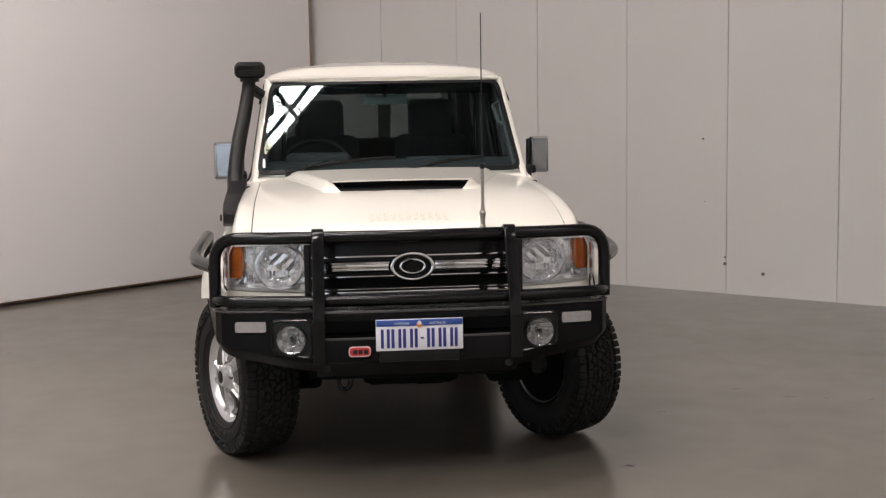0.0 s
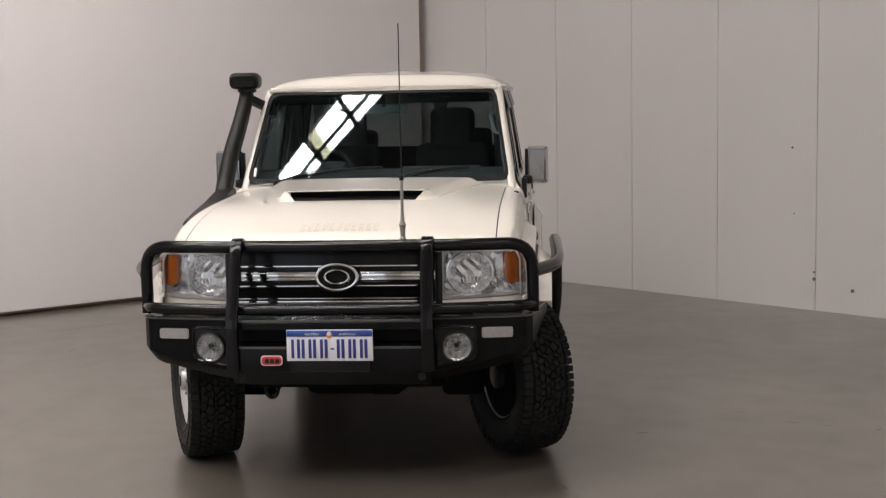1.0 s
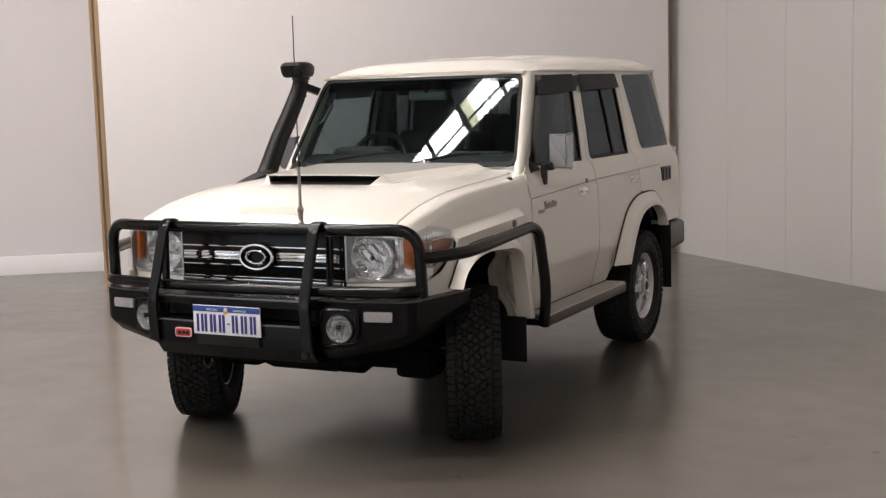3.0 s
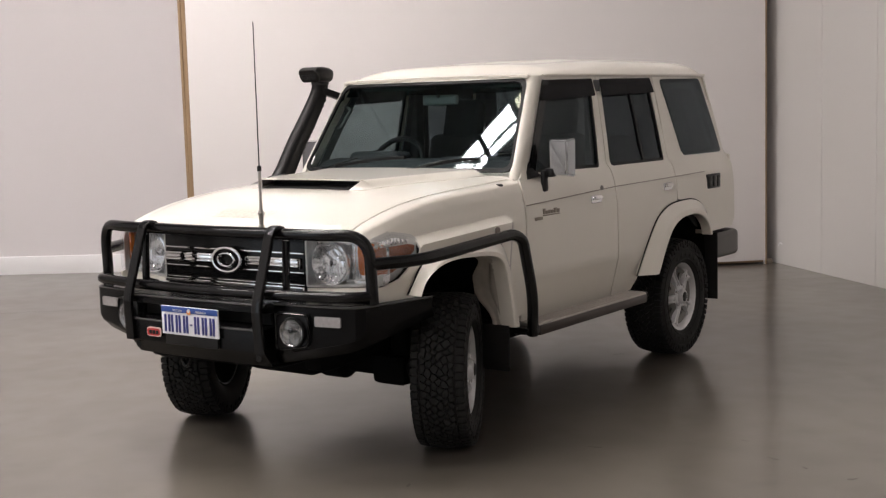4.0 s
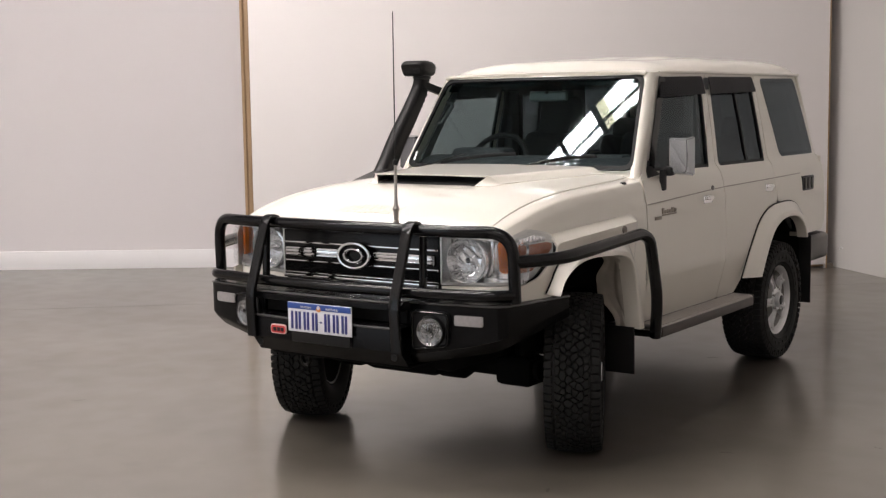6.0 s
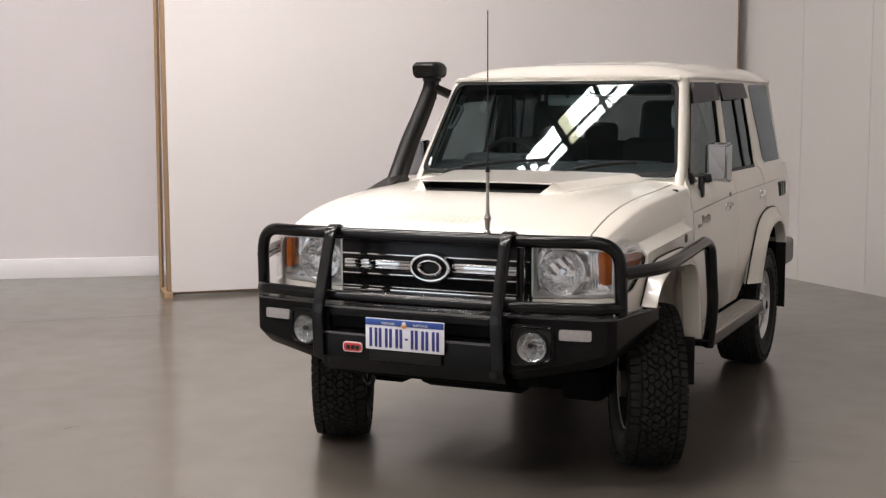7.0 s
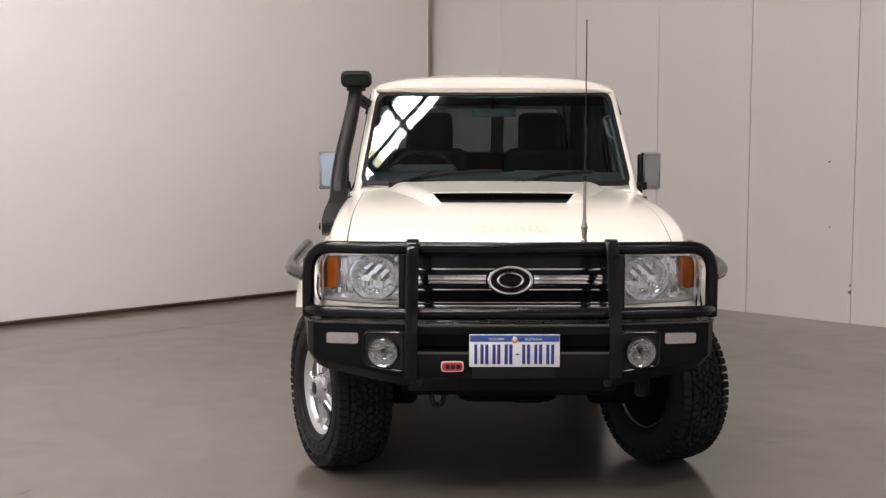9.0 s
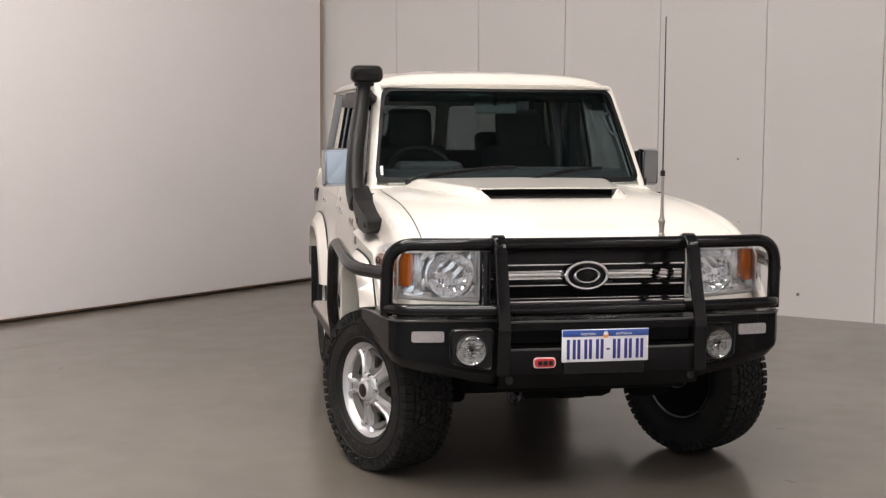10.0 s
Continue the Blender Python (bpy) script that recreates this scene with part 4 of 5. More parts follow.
def headlamp(s):
    """Front lamp unit that wraps round the corner."""
    def face(x, z, off=0.0):
        ax = abs(x)
        y = -0.565 + 0.020 * ((ax - 0.45) / 0.30) ** 2 + (0.055 * ((ax - 0.73) / 0.08) ** 2 if ax > 0.73 else 0)
        return Vector((s * ax, y + off, 0.872 + (z - 0.872) * 1.07))
    wob = random.Random(5)
    base = part("headlamp", sheet(round_loop([(0.452, 0.872), (0.806, 0.872), (0.806, 1.058), (0.455, 1.066)], 0.014), [], lambda x, z: face(x, z, 0.070 + wob.uniform(-0.004, 0.004)), 0.02, step=0.025, edge=0.03), REFLECT, car, "rectangular clear headlamp with amber corner", 4)
    rim = sheet(round_loop([(0.452, 0.860), (0.806, 0.878), (0.806, 1.060), (0.452, 1.068)], 0.014), [round_loop([(0.460, 0.870), (0.799, 0.889), (0.799, 1.052), (0.460, 1.060)], 0.012)], lambda x, z: face(x, z, 0.0), 0.05, edge=0.025)
    part("lamp_rim", rim, HEADLAMP_TRIM, base)
    bowl = bmesh.new()
    rng = random.Random(11)
    prof = [(0.006, 0.010), (0.005, 0.016), (0.003, 0.022), (0.001, 0.028), (-0.002, 0.034), (-0.005, 0.040), (-0.008, 0.046), (-0.012, 0.052), (-0.016, 0.058), (-0.020, 0.064), (-0.025, 0.069), (-0.031, 0.075),
            (-0.036, 0.080), (-0.047, 0.090), (-0.052, 0.094), (-0.050, 0.101), (-0.030, 0.102)]
    rings = []
    for k in range(64):
        a = 2 * math.pi * k / 64
        flute = lambda r: 0.0022 * math.sin(r * math.cos(a) * 2 * math.pi / 0.0135)
        rings.append([bowl.verts.new((r * math.cos(a), d + (rng.uniform(-0.0016, 0.0016) + flute(r) if 0.015 < r < 0.088 else 0), r * math.sin(a))) for d, r in prof])
    for k in range(64):
        for i in range(len(prof) - 1):
            bowl.faces.new((rings[k][i], rings[(k + 1) % 64][i], rings[(k + 1) % 64][i + 1], rings[k][i + 1]))
    rf = part("reflector", bowl, REFLECT, base, angle=4)
    rf.location = (s * 0.575, -0.497, 0.972)
    rf.scale = (1.05, 1, 1)
    part("bulb", revolve([(-0.03, 0.0), (-0.03, 0.013), (0.0, 0.016)], 14, "y", (s * 0.575, -0.503, 0.972)), CHROME, base)
    # bright stepped bowl to the side of the main beam
    sidebowl = bmesh.new()
    for k in range(5):
        add_box(sidebowl, (s * (0.690 + 0.010 * k), -0.515 + 0.006 * k, 0.895), (s * (0.699 + 0.010 * k), -0.482 + 0.006 * k, 1.060), 0.003)
    part("reflector", sidebowl, REFLECT, base)
    corner = bmesh.new()
    for k in range(9):
        xx = 0.510 + 0.0155 * k
        hh = math.sqrt(max(0.0, 0.082 ** 2 - (xx + 0.005 - 0.575) ** 2))
        add_box(corner, (s * xx, -0.517 + 0.35 * (xx - 0.575) ** 2, 0.972 - hh), (s * (xx + 0.006), -0.497, 0.972 - 0.02), 0.002)
    part("reflector", corner, REFLECT, base)
    amber = sheet(round_loop([(0.738, 0.922), (0.806, 0.922), (0.806, 1.052), (0.732, 1.052)], 0.02), [], lambda x, z: face(x, z, 0.010), 0.02, edge=0.02, step=0.02)
    part("amber_corner", amber, AMBER, base, "amber indicator corner")
    lens = sheet(round_loop([(0.458, 0.868), (0.804, 0.886), (0.804, 1.056), (0.458, 1.062)], 0.012), [], lambda x, z: face(x, z, -0.004), 0.004, edge=0.03)
    part("lamp_lens", lens, CLEAR_LAMP, base)
    # part that runs back along the wing
    side = lambda y, z: Vector((s * (0.832 + 0.018 * smooth01(-0.42, -0.26, y) - 0.030 * smooth01(1.03, 1.10, z) - 0.014 * smooth01(-0.36, -0.54, y)), y, z))
    wrap = sheet(round_loop([(-0.535, 0.880), (-0.476, 0.880), (-0.392, 0.905), (-0.322, 0.952), (-0.252, 1.000), (-0.240, 1.062), (-0.250, 1.070), (-0.39, 1.098), (-0.535, 1.068)], 0.010), [], side, 0.008, edge=0.03)
    part("corner_lens", wrap, CLEAR_LAMP, base)
    for band in ([(-0.515, 0.985), (-0.300, 0.990), (-0.268, 1.008), (-0.262, 1.034), (-0.30, 1.044), (-0.515, 1.040)], [(-0.515, 0.925), (-0.405, 0.926), (-0.345, 0.958), (-0.515, 0.962)]):
        wrap = sheet(round_loop(band, 0.008), [], lambda y, z: side(y, z) - Vector((s * 0.011, 0, 0)), 0.006, edge=0.03)
        part("amber_corner", wrap, AMBER_SIDE, base, "dull brownish amber indicator corner")
    # clear ribs inside the corner lens
    ribs = bmesh.new()
    for k in range(9):
        y0 = -0.51 + 0.026 * k
        top = lerp_table([(-0.53, 1.062), (-0.39, 1.088), (-0.25, 1.062)], y0)
        add_box(ribs, (s * 0.800, y0, 1.046), (s * (0.812 + 0.010 * k / 9), y0 + 0.012, top - 0.008), 0.003)
    part("reflector", ribs, REFLECT, base)
    back = sheet(round_loop([(-0.530, 0.870), (-0.476, 0.870), (-0.384, 0.894), (-0.310, 0.942), (-0.236, 0.990), (-0.222, 1.066), (-0.238, 1.080), (-0.39, 1.108), (-0.530, 1.072)], 0.010), [], lambda y, z: side(y, z) - Vector((s * 0.022, 0, 0)), 0.006, edge=0.03)
    part("lamp_rim", back, HEADLAMP_TRIM, base)
    # cream filler strip under the lamp
    fill = sheet(round_loop([(0.445, 0.826), (0.806, 0.832), (0.806, 0.874), (0.445, 0.856)], 0.006), [], lambda x, z: face(x, z, 0.004), 0.06, edge=0.03)
    part("lamp_filler", fill, PAINT, car)


for s in (1, -1):
    headlamp(s)
part("nose_panel", box((-0.60, -0.56, 0.72), (0.60, -0.40, 0.86), 0.02), UNDER, car)

# ---- bull bar ----
bar = bmesh.new()
# centre section: upper channel, dark slot, lower face and bevelled belly
SEC = [(-0.62, 0.815), (-0.815, 0.815), (-0.832, 0.800), (-0.832, 0.775), (-0.745, 0.766), (-0.745, 0.709), (-0.842, 0.702), (-0.846, 0.690), (-0.842, 0.600), (-0.790, 0.532), (-0.62, 0.525)]


def centre_point(u, v):
    k = min(int(v * (len(SEC) - 1)), len(SEC) - 2)
    t = v * (len(SEC) - 1) - k
    y = SEC[k][0] * (1 - t) + SEC[k + 1][0] * t
    z = SEC[k][1] * (1 - t) + SEC[k + 1][1] * t
    x = (2 * u - 1) * 0.425
    return Vector((x, y + 0.012 * (abs(x) / 0.425) ** 2, z))


add_grid(bar, 12, len(SEC) - 1, centre_point)
bull_bar = part("bull_bar", bar, BLACK_PLATE, car, "black powder-coated steel bull bar with loops", 28)
for y, z in ((-0.826, 0.809), (-0.843, 0.699)):
    eb = bmesh.new()
    add_sweep(eb, [(x, y + 0.012 * (abs(x) / 0.425) ** 2, z) for x in np.linspace(-0.40, 0.40, 13)], circle(0.006, 8))
    part("bumper_edge", eb, EDGE_GLINT, bull_bar)
# black sheet paints the shade deep in the slot
part("bar_slot", box((-0.40, -0.749, 0.712), (0.40, -0.738, 0.763)), DARK_GAP, bull_bar)


def wing_bar(s):
    """Outer half of the bumper: folded steel sweeping back round the corner."""
    st = [(0.418, -0.748, 0.535, 0.812), (0.50, -0.742, 0.545, 0.812), (0.785, -0.700, 0.602, 0.812), (0.822, -0.680, 0.614, 0.811), (0.848, -0.640, 0.628, 0.810), (0.905, -0.23, 0.705, 0.806)]
    bm = bmesh.new()
    rows = []
    for x, y, z0, z1 in st:
        inx, iny = (0.0, 0.16) if x < 0.8 else (-0.10, 0.05)
        pts = [(x + inx, y + iny, z1 - 0.01), (x + inx * 0.1, y + iny * 0.1, z1), (x, y, z1 - 0.012), (x, y, z0 + 0.05), (x - 0.004, y + 0.004, z0 + 0.04), (x - 0.02, y + 0.04, z0), (x + inx - 0.02, y + iny + 0.02, z0 - 0.004)]
        rows.append([bm.verts.new((s * a, b, c)) for a, b, c in pts])
    for a, b in zip(rows, rows[1:]):
        for k in range(len(a) - 1):
            bm.faces.new((a[k], a[k + 1], b[k + 1], b[k]))
    bm.faces.new(rows[0])
    bm.faces.new(rows[-1][::-1])
    w = part("bumper_wing", bm, BLACK_PLATE, bull_bar, angle=25)
    eb = bmesh.new()
    add_sweep(eb, [(s * x, y + 0.001, z1 - 0.005) for x, y, z0, z1 in st], circle(0.006, 8))
    part("bumper_edge", eb, EDGE_GLINT, bull_bar)
    # fog lamp in a shallow squared surround
    fy = lambda x: -0.742 + (x - 0.5) * 0.147
    tilt = Matrix.Rotation(s * radians(8.4), 4, "Z")
    place = Matrix.Translation((s * 0.527, -0.745, 0.690)) @ tilt
    fb = bmesh.new()
    outer = round_loop([(-0.092, -0.088), (0.085, -0.062), (0.088, 0.085), (-0.092, 0.088)], 0.03)
    add_prism(fb, outer, 0.02, lambda u, v, wd: place @ Vector((s * u, -0.006 + wd, v)))
    fog = part("fog_surround", fb, BLACK_SATIN, bull_bar)
    rim = bmesh.new()
    add_sweep(rim, [place @ Vector((s * q.x, -0.010, q.y)) for q in grow(outer, -0.006) + [grow(outer, -0.006)[0]]], circle(0.005, 6), caps=False)
    part("surround_rim", rim, BLACK_COAT, bull_bar)
    # faceted bowl behind a clear dome
    fl = bmesh.new()
    fog_rng = random.Random(8)

    def fluted(u, v):
        r, a = 0.061 * u, 2 * math.pi * v
        px, pz = r * math.cos(a), r * math.sin(a)
        return place @ Vector((px, -0.010 - 0.012 * u * u + (fog_rng.uniform(-0.003, 0.003) if 0.1 < u < 0.95 else 0), pz))
    add_grid(fl, 8, 26, fluted)
    part("fog_bulb", revolve([(-0.032, 0.0), (-0.031, 0.009), (-0.020, 0.011)], 12, "y", place @ Vector((0, 0, 0.008))), DARK_GAP, bull_bar)
    lamp = part("fog_lamp", fl, FOG_LENS, bull_bar, "round clear fog lamp", 4)
    ln = bmesh.new()
    add_revolve(ln, [(-0.036, 0.0), (-0.034, 0.030), (-0.029, 0.050), (-0.020, 0.062)], 30, "y")
    ln.transform(place)
    part("fog_lens", ln, CLEAR_LAMP, bull_bar)
    fr = bmesh.new()
    add_revolve(fr, [(-0.004, 0.060), (-0.018, 0.061), (-0.018, 0.065), (-0.002, 0.068)], 30, "y")
    fr.transform(place @ Matrix.Translation((0, -0.006, 0.0)))
    part("fog_rim", fr, BLACK_SATIN, bull_bar)
    # clear side marker
    place2 = Matrix.Translation((s * 0.698, -0.713, 0.742)) @ tilt
    mb = bmesh.new()
    add_prism(mb, round_loop([(-0.066, -0.022), (0.066, -0.022), (0.066, 0.022), (-0.066, 0.022)], 0.01), 0.012, lambda u, v, wd: place2 @ Vector((s * u, -0.008 + wd, v)))
    part("bar_indicator", mb, IND_LENS, bull_bar, "clear bar indicator")
    # upright strap
    path = spline([(s * 0.408, -0.672, 1.128), (s * 0.408, -0.705, 1.140), (s * 0.408, -0.742, 1.118), (s * 0.409, -0.775, 1.03), (s * 0.410, -0.812, 0.92), (s * 0.411, -0.842, 0.835), (s * 0.412, -0.852, 0.78), (s * 0.413, -0.848, 0.70), (s * 0.414, -0.842, 0.60)], 6)
    ub = bmesh.new()
    add_sweep(ub, path, rrect(0.052, 0.022, 0.006), up=(0, -1, 0))
    part("upright", ub, BLACK_COAT, bull_bar)
    add_cap = box((s * 0.380, -0.730, 1.126), (s * 0.436, -0.672, 1.146), 0.007)
    part("upright_cap", add_cap, BLACK_COAT, bull_bar)
    ib = bmesh.new()
    add_sweep(ib, [(s * 0.452, -0.69, 1.085), (s * 0.452, -0.70, 0.84)], rrect(0.03, 0.03, 0.008), up=(0, 1, 0))
    part("inner_post", ib, BLACK_COAT, bull_bar)
    part("tow_hole", revolve([(0, 0.0), (0.002, 0.018)], 16, "y", (s * 0.385, -0.826, 0.575)), DARK_GAP, bull_bar)


for s in (1, -1):
    wing_bar(s)
hoop = rounded([(-0.850, -0.590, 0.815), (-0.848, -0.600, 1.110), (-0.62, -0.680, 1.112), (0, -0.708, 1.112), (0.62, -0.680, 1.112), (0.848, -0.600, 1.110), (0.850, -0.590, 0.815)], 0.115)
part("hoop_tube", tube(hoop, 0.0265, 16), BLACK_COAT, bull_bar)
low = rounded([(-0.850, -0.590, 0.846), (-0.80, -0.690, 0.850), (-0.42, -0.775, 0.852), (0, -0.790, 0.852), (0.42, -0.775, 0.852), (0.80, -0.690, 0.850), (0.850, -0.590, 0.846)], 0.07)
part("lower_tube", tube(low, 0.024, 16), BLACK_COAT, bull_bar)
for s in (1, -1):
    p = rounded([(s * 0.850, -0.595, 0.985), (s * 0.948, -0.36, 0.985), (s * 0.960, -0.18, 0.996), (s * 0.946, 0.40, 1.022), (s * 0.955, 0.475, 0.99), (s * 0.955, 0.56, 0.70), (s * 0.925, 0.60, 0.490)], 0.09)
    sb = part("side_rail", tube(p, 0.0285, 16), BLACK_COAT, bull_bar)
    st = bmesh.new()
    add_box(st, (s * 0.79, 0.55, 0.515), (s * 0.93, 0.66, 0.53), 0.004)
    part("rail_bracket", st, BLACK_COAT, bull_bar)
part("bash_plate", box((-0.40, -0.74, 0.505), (0.40, -0.28, 0.548), 0.02), UNDER, bull_bar)
sh = bmesh.new()
add_sweep(sh, [(-0.305 + 0.026 * math.sin(a), -0.60, 0.468 - 0.034 * math.cos(a)) for a in np.linspace(-2.6, 2.6, 20)], circle(0.010, 8))
part("recovery_loop", sh, BLACK_COAT, bull_bar)

# number plate: its characters are plain bars
plate = part("number_plate", box((-0.178, -0.862, 0.648), (0.186, -0.856, 0.780), 0.0025), PLATE_WHITE, car, "white registration plate with a blue header")
part("plate_header", box((-0.176, -0.8655, 0.752), (0.184, -0.8625, 0.778), 0.001), PLATE_BLUE, plate)
x = -0.158
for w in (0.012, 0.040, 0.040, 0.040, 0.014, 0.040, 0.040, 0.040):
    h = (0.696, 0.703) if w == 0.014 else (0.660, 0.740)
    for x0, x1 in ([(x, x + w)] if w < 0.02 else [(x + 0.004, x + 0.0165), (x + w - 0.0165, x + w - 0.004)]):
        part("plate_bar", box((x0, -0.8655, h[0]), (x1, -0.8625, h[1]), 0.001), PLATE_TEXT, plate, "dark blue character bar")
    x += w + 0.0085
part("plate_mark", revolve([(-0.867, 0.0), (-0.867, 0.012), (-0.864, 0.013)], 16, "y", (0.004, 0, 0.757)), PLATE_ORANGE, plate)
part("plate_mark", revolve([(-0.868, 0.0), (-0.868, 0.008), (-0.865, 0.009)], 16, "y", (0.004, 0, 0.764)), STICKER, plate)
part("plate_backing", box((-0.165, -0.857, 0.60), (0.170, -0.842, 0.76), 0.003), BLACK_SATIN, plate)


def lettering(body, size, mat, name, parent, m):
    """Built-in lettering turned into a mesh."""
    cu = bpy.data.curves.new("letters", "FONT")
    cu.body, cu.size, cu.extrude, cu.align_x, cu.align_y = body, size, 0.0006, "CENTER", "CENTER"
    tmp = bpy.data.objects.new("letters", cu)
    scene.collection.objects.link(tmp)
    me = bpy.data.meshes.new_from_object(tmp.evaluated_get(bpy.context.evaluated_depsgraph_get()))
    bpy.data.objects.remove(tmp)
    bpy.data.curves.remove(cu)
    me.materials.clear()
    me.materials.append(mat)
    ob = new(name, me)
    ob.parent = parent
    ob.matrix_basis = m
    return ob


for body, x in (("WESTERN", -0.070), ("AUSTRALIA", 0.080)):
    lettering(body, 0.0135, STICKER, "plate_lettering", plate, Matrix.Translation((x, -0.8662, 0.761)) @ Matrix.Rotation(radians(90), 4, "X"))

# red maker's badge as a plain shape
bd = bmesh.new()
add_prism(bd, round_loop([(-0.292, 0.626), (-0.200, 0.626), (-0.200, 0.669), (-0.292, 0.669)], 0.016), 0.006, lambda u, v, w: Vector((u, -0.853 + w, v)))
badge = part("bar_badge", bd, BADGE_PALE, bull_bar, "small red badge with a pale border")
bd = bmesh.new()
add_prism(bd, round_loop([(-0.287, 0.631), (-0.205, 0.631), (-0.205, 0.664), (-0.287, 0.664)], 0.013), 0.005, lambda u, v, w: Vector((u, -0.8555 + w, v)))
part("badge_field", bd, BADGE_RED, bull_bar)
for k in range(3):
    part("badge_bar", box((-0.274 + 0.022 * k, -0.858, 0.638), (-0.256 + 0.022 * k, -0.854, 0.656), 0.002), BLACK_SATIN, bull_bar)

# aerial on the bar
ab = bmesh.new()
add_revolve(ab, [(1.125, 0.0), (1.125, 0.014), (1.145, 0.014), (1.150, 0.010), (1.185, 0.012), (1.20, 0.016), (1.215, 0.009), (1.25, 0.007), (1.39, 0.007), (1.392, 0.0)], 12, "z", (0.300, -0.678, 0))
aerial = part("aerial", ab, material("aerial_steel", (0.42, 0.40, 0.37), 0.3, 0.9), car, "thin whip aerial with a steel spring base")
part("whip", revolve([(1.388, 0.0), (1.388, 0.010), (1.410, 0.010), (1.414, 0.003), (2.043, 0.0022), (2.046, 0.0)], 12, "z", (0.300, -0.678, 0)), BLACK_SATIN, aerial, "thin black whip")


# ---- wheels ----
TYRE_R, TYRE_W = 0.374, 0.254


def tyre_profile():
    h = TYRE_W / 2
    half = [(-h + 0.034, 0.212), (-h + 0.020, 0.220), (-h + 0.007, 0.246), (-h, 0.284), (-h + 0.004, 0.318), (-h + 0.014, 0.346), (-h + 0.028, 0.356)]
    return half + [(0, 0.360)] + [(-x, r) for x, r in half[::-1]]


def make_wheel():
    carcass = revolve(tyre_profile(), 72, "x")
    w = part("wheel", carcass, RUBBER, car, "chunky all-terrain tyre on a five-spoke alloy wheel", 50)
    # tread: crooked interlocking blocks between two rows of shoulder blocks
    tb = bmesh.new()
    rng = random.Random(4)
    n, cols, pitch = 62, 6, 0.0263
    step = 2 * math.pi / n

    def top_radius(x):
        return TYRE_R - 0.011 * (abs(x) / 0.118) ** 3

    def lug(loop, depth=0.014, gap=0.0044):
        cx = sum(q[0] for q in loop) / len(loop)
        ca = sum(q[1] for q in loop) / len(loop)
        lo, hi = [], []
        for x, a in loop:
            d = math.hypot(x - cx, (a - ca) * TYRE_R)
            for ring, shrink, down in ((lo, gap * 0.3, depth), (hi, gap, 0.0)):
                k = 1 - shrink / d
                xx, aa = cx + (x - cx) * k, ca + (a - ca) * k
                r = top_radius(xx) - down
                ring.append(tb.verts.new((xx, r * math.sin(aa), r * math.cos(aa))))
        tb.faces.new(hi)
        for k in range(len(loop)):
            tb.faces.new((lo[k], lo[(k + 1) % len(loop)], hi[(k + 1) % len(loop)], hi[k]))
    knot = {}
    for j in range(cols + 1):
        for m in range(2 * n):
            free = 1.0 if 0 < j < cols else 0.45
            zig = 0.0060 * (-1 if (m + j) % 2 else 1)
            knot[j, m] = ((j - cols / 2) * pitch + free * (zig + rng.uniform(-0.0085, 0.0085)), (m / 2 + rng.uniform(-0.22, 0.22)) * step)

    def corner(j, m):
        x, a = knot[j, m % (2 * n)]
        return x, a + 2 * math.pi * (m // (2 * n))
    for i in range(cols):
        for k in range(n):
            m0 = 2 * k + (i % 2)
            lug([corner(i, m0), corner(i, m0 + 1), corner(i, m0 + 2), corner(i + 1, m0 + 2), corner(i + 1, m0 + 1), corner(i + 1, m0)])
    edge = cols / 2 * pitch + 0.005
    for sg in (1, -1):
        for k in range(n):
            a = (k + (0.2 if sg > 0 else 0.7)) * step
            j = rng.uniform(-0.05, 0.05) * step
            lug([(sg * edge, a + 0.03 * step), (sg * (edge + 0.004), a + 0.5 * step + j), (sg * edge, a + 0.97 * step), (sg * (TYRE_W / 2 - 0.004), a + 0.93 * step), (sg * (TYRE_W / 2 - 0.004), a + 0.07 * step)])
            # side blocks running down the shoulder, by turns long and short
            low = 0.318 if k % 2 else 0.334
            vs = []
            for xx, rr in ((TYRE_W / 2 + 0.001, low), (TYRE_W / 2 - 0.002, TYRE_R - 0.012), (TYRE_W / 2 - 0.020, TYRE_R - 0.018), (TYRE_W / 2 - 0.014, low - 0.006)):
                for aa in (a + 0.14 * step, a + 0.84 * step):
                    vs.append(tb.verts.new((sg * xx, rr * math.sin(aa), rr * math.cos(aa))))
            for q in ((0, 1, 3, 2), (2, 3, 5, 4), (0, 2, 4, 6), (1, 7, 5, 3), (6, 7, 1, 0)):
                tb.faces.new([vs[i] for i in q])
    part("tread", tb, TREAD, w, "worn grey-black tread blocks", 30)
    # raised bands and ribs on the outer sidewall
    sw = bmesh.new()
    h = TYRE_W / 2
    add_revolve(sw, [(h - 0.003, 0.304), (h + 0.002, 0.306), (h + 0.002, 0.309), (h - 0.003, 0.311)], 72, "x")
    add_revolve(sw, [(h - 0.008, 0.240), (h - 0.003, 0.242), (h - 0.003, 0.246), (h - 0.006, 0.248)], 72, "x")
    for k in range(26):
        a = 2 * math.pi * k / 26
        if k % 13 > 8:
            continue
        m = Matrix.Rotation(-a, 4, "X") @ Matrix.Translation((h - 0.002, 0, 0.276))
        add_box(sw, (-0.006, -0.014, -0.013), (0.0025, 0.014, 0.013), 0.003, m)
    part("sidewall_band", sw, RUBBER, w)
    # alloy wheel: barrel and rim flange
    rim = bmesh.new()
    add_revolve(rim, [(-0.10, 0.207), (-0.095, 0.200), (-0.06, 0.187), (0.03, 0.184), (0.068, 0.190), (0.088, 0.203), (0.098, 0.212), (0.102, 0.217), (0.098, 0.221), (0.085, 0.218)], 72, "x")
    part("rim", rim, ALLOY, w, "silver alloy rim", 40)
    # dished face with five three-cornered openings
    holes = []
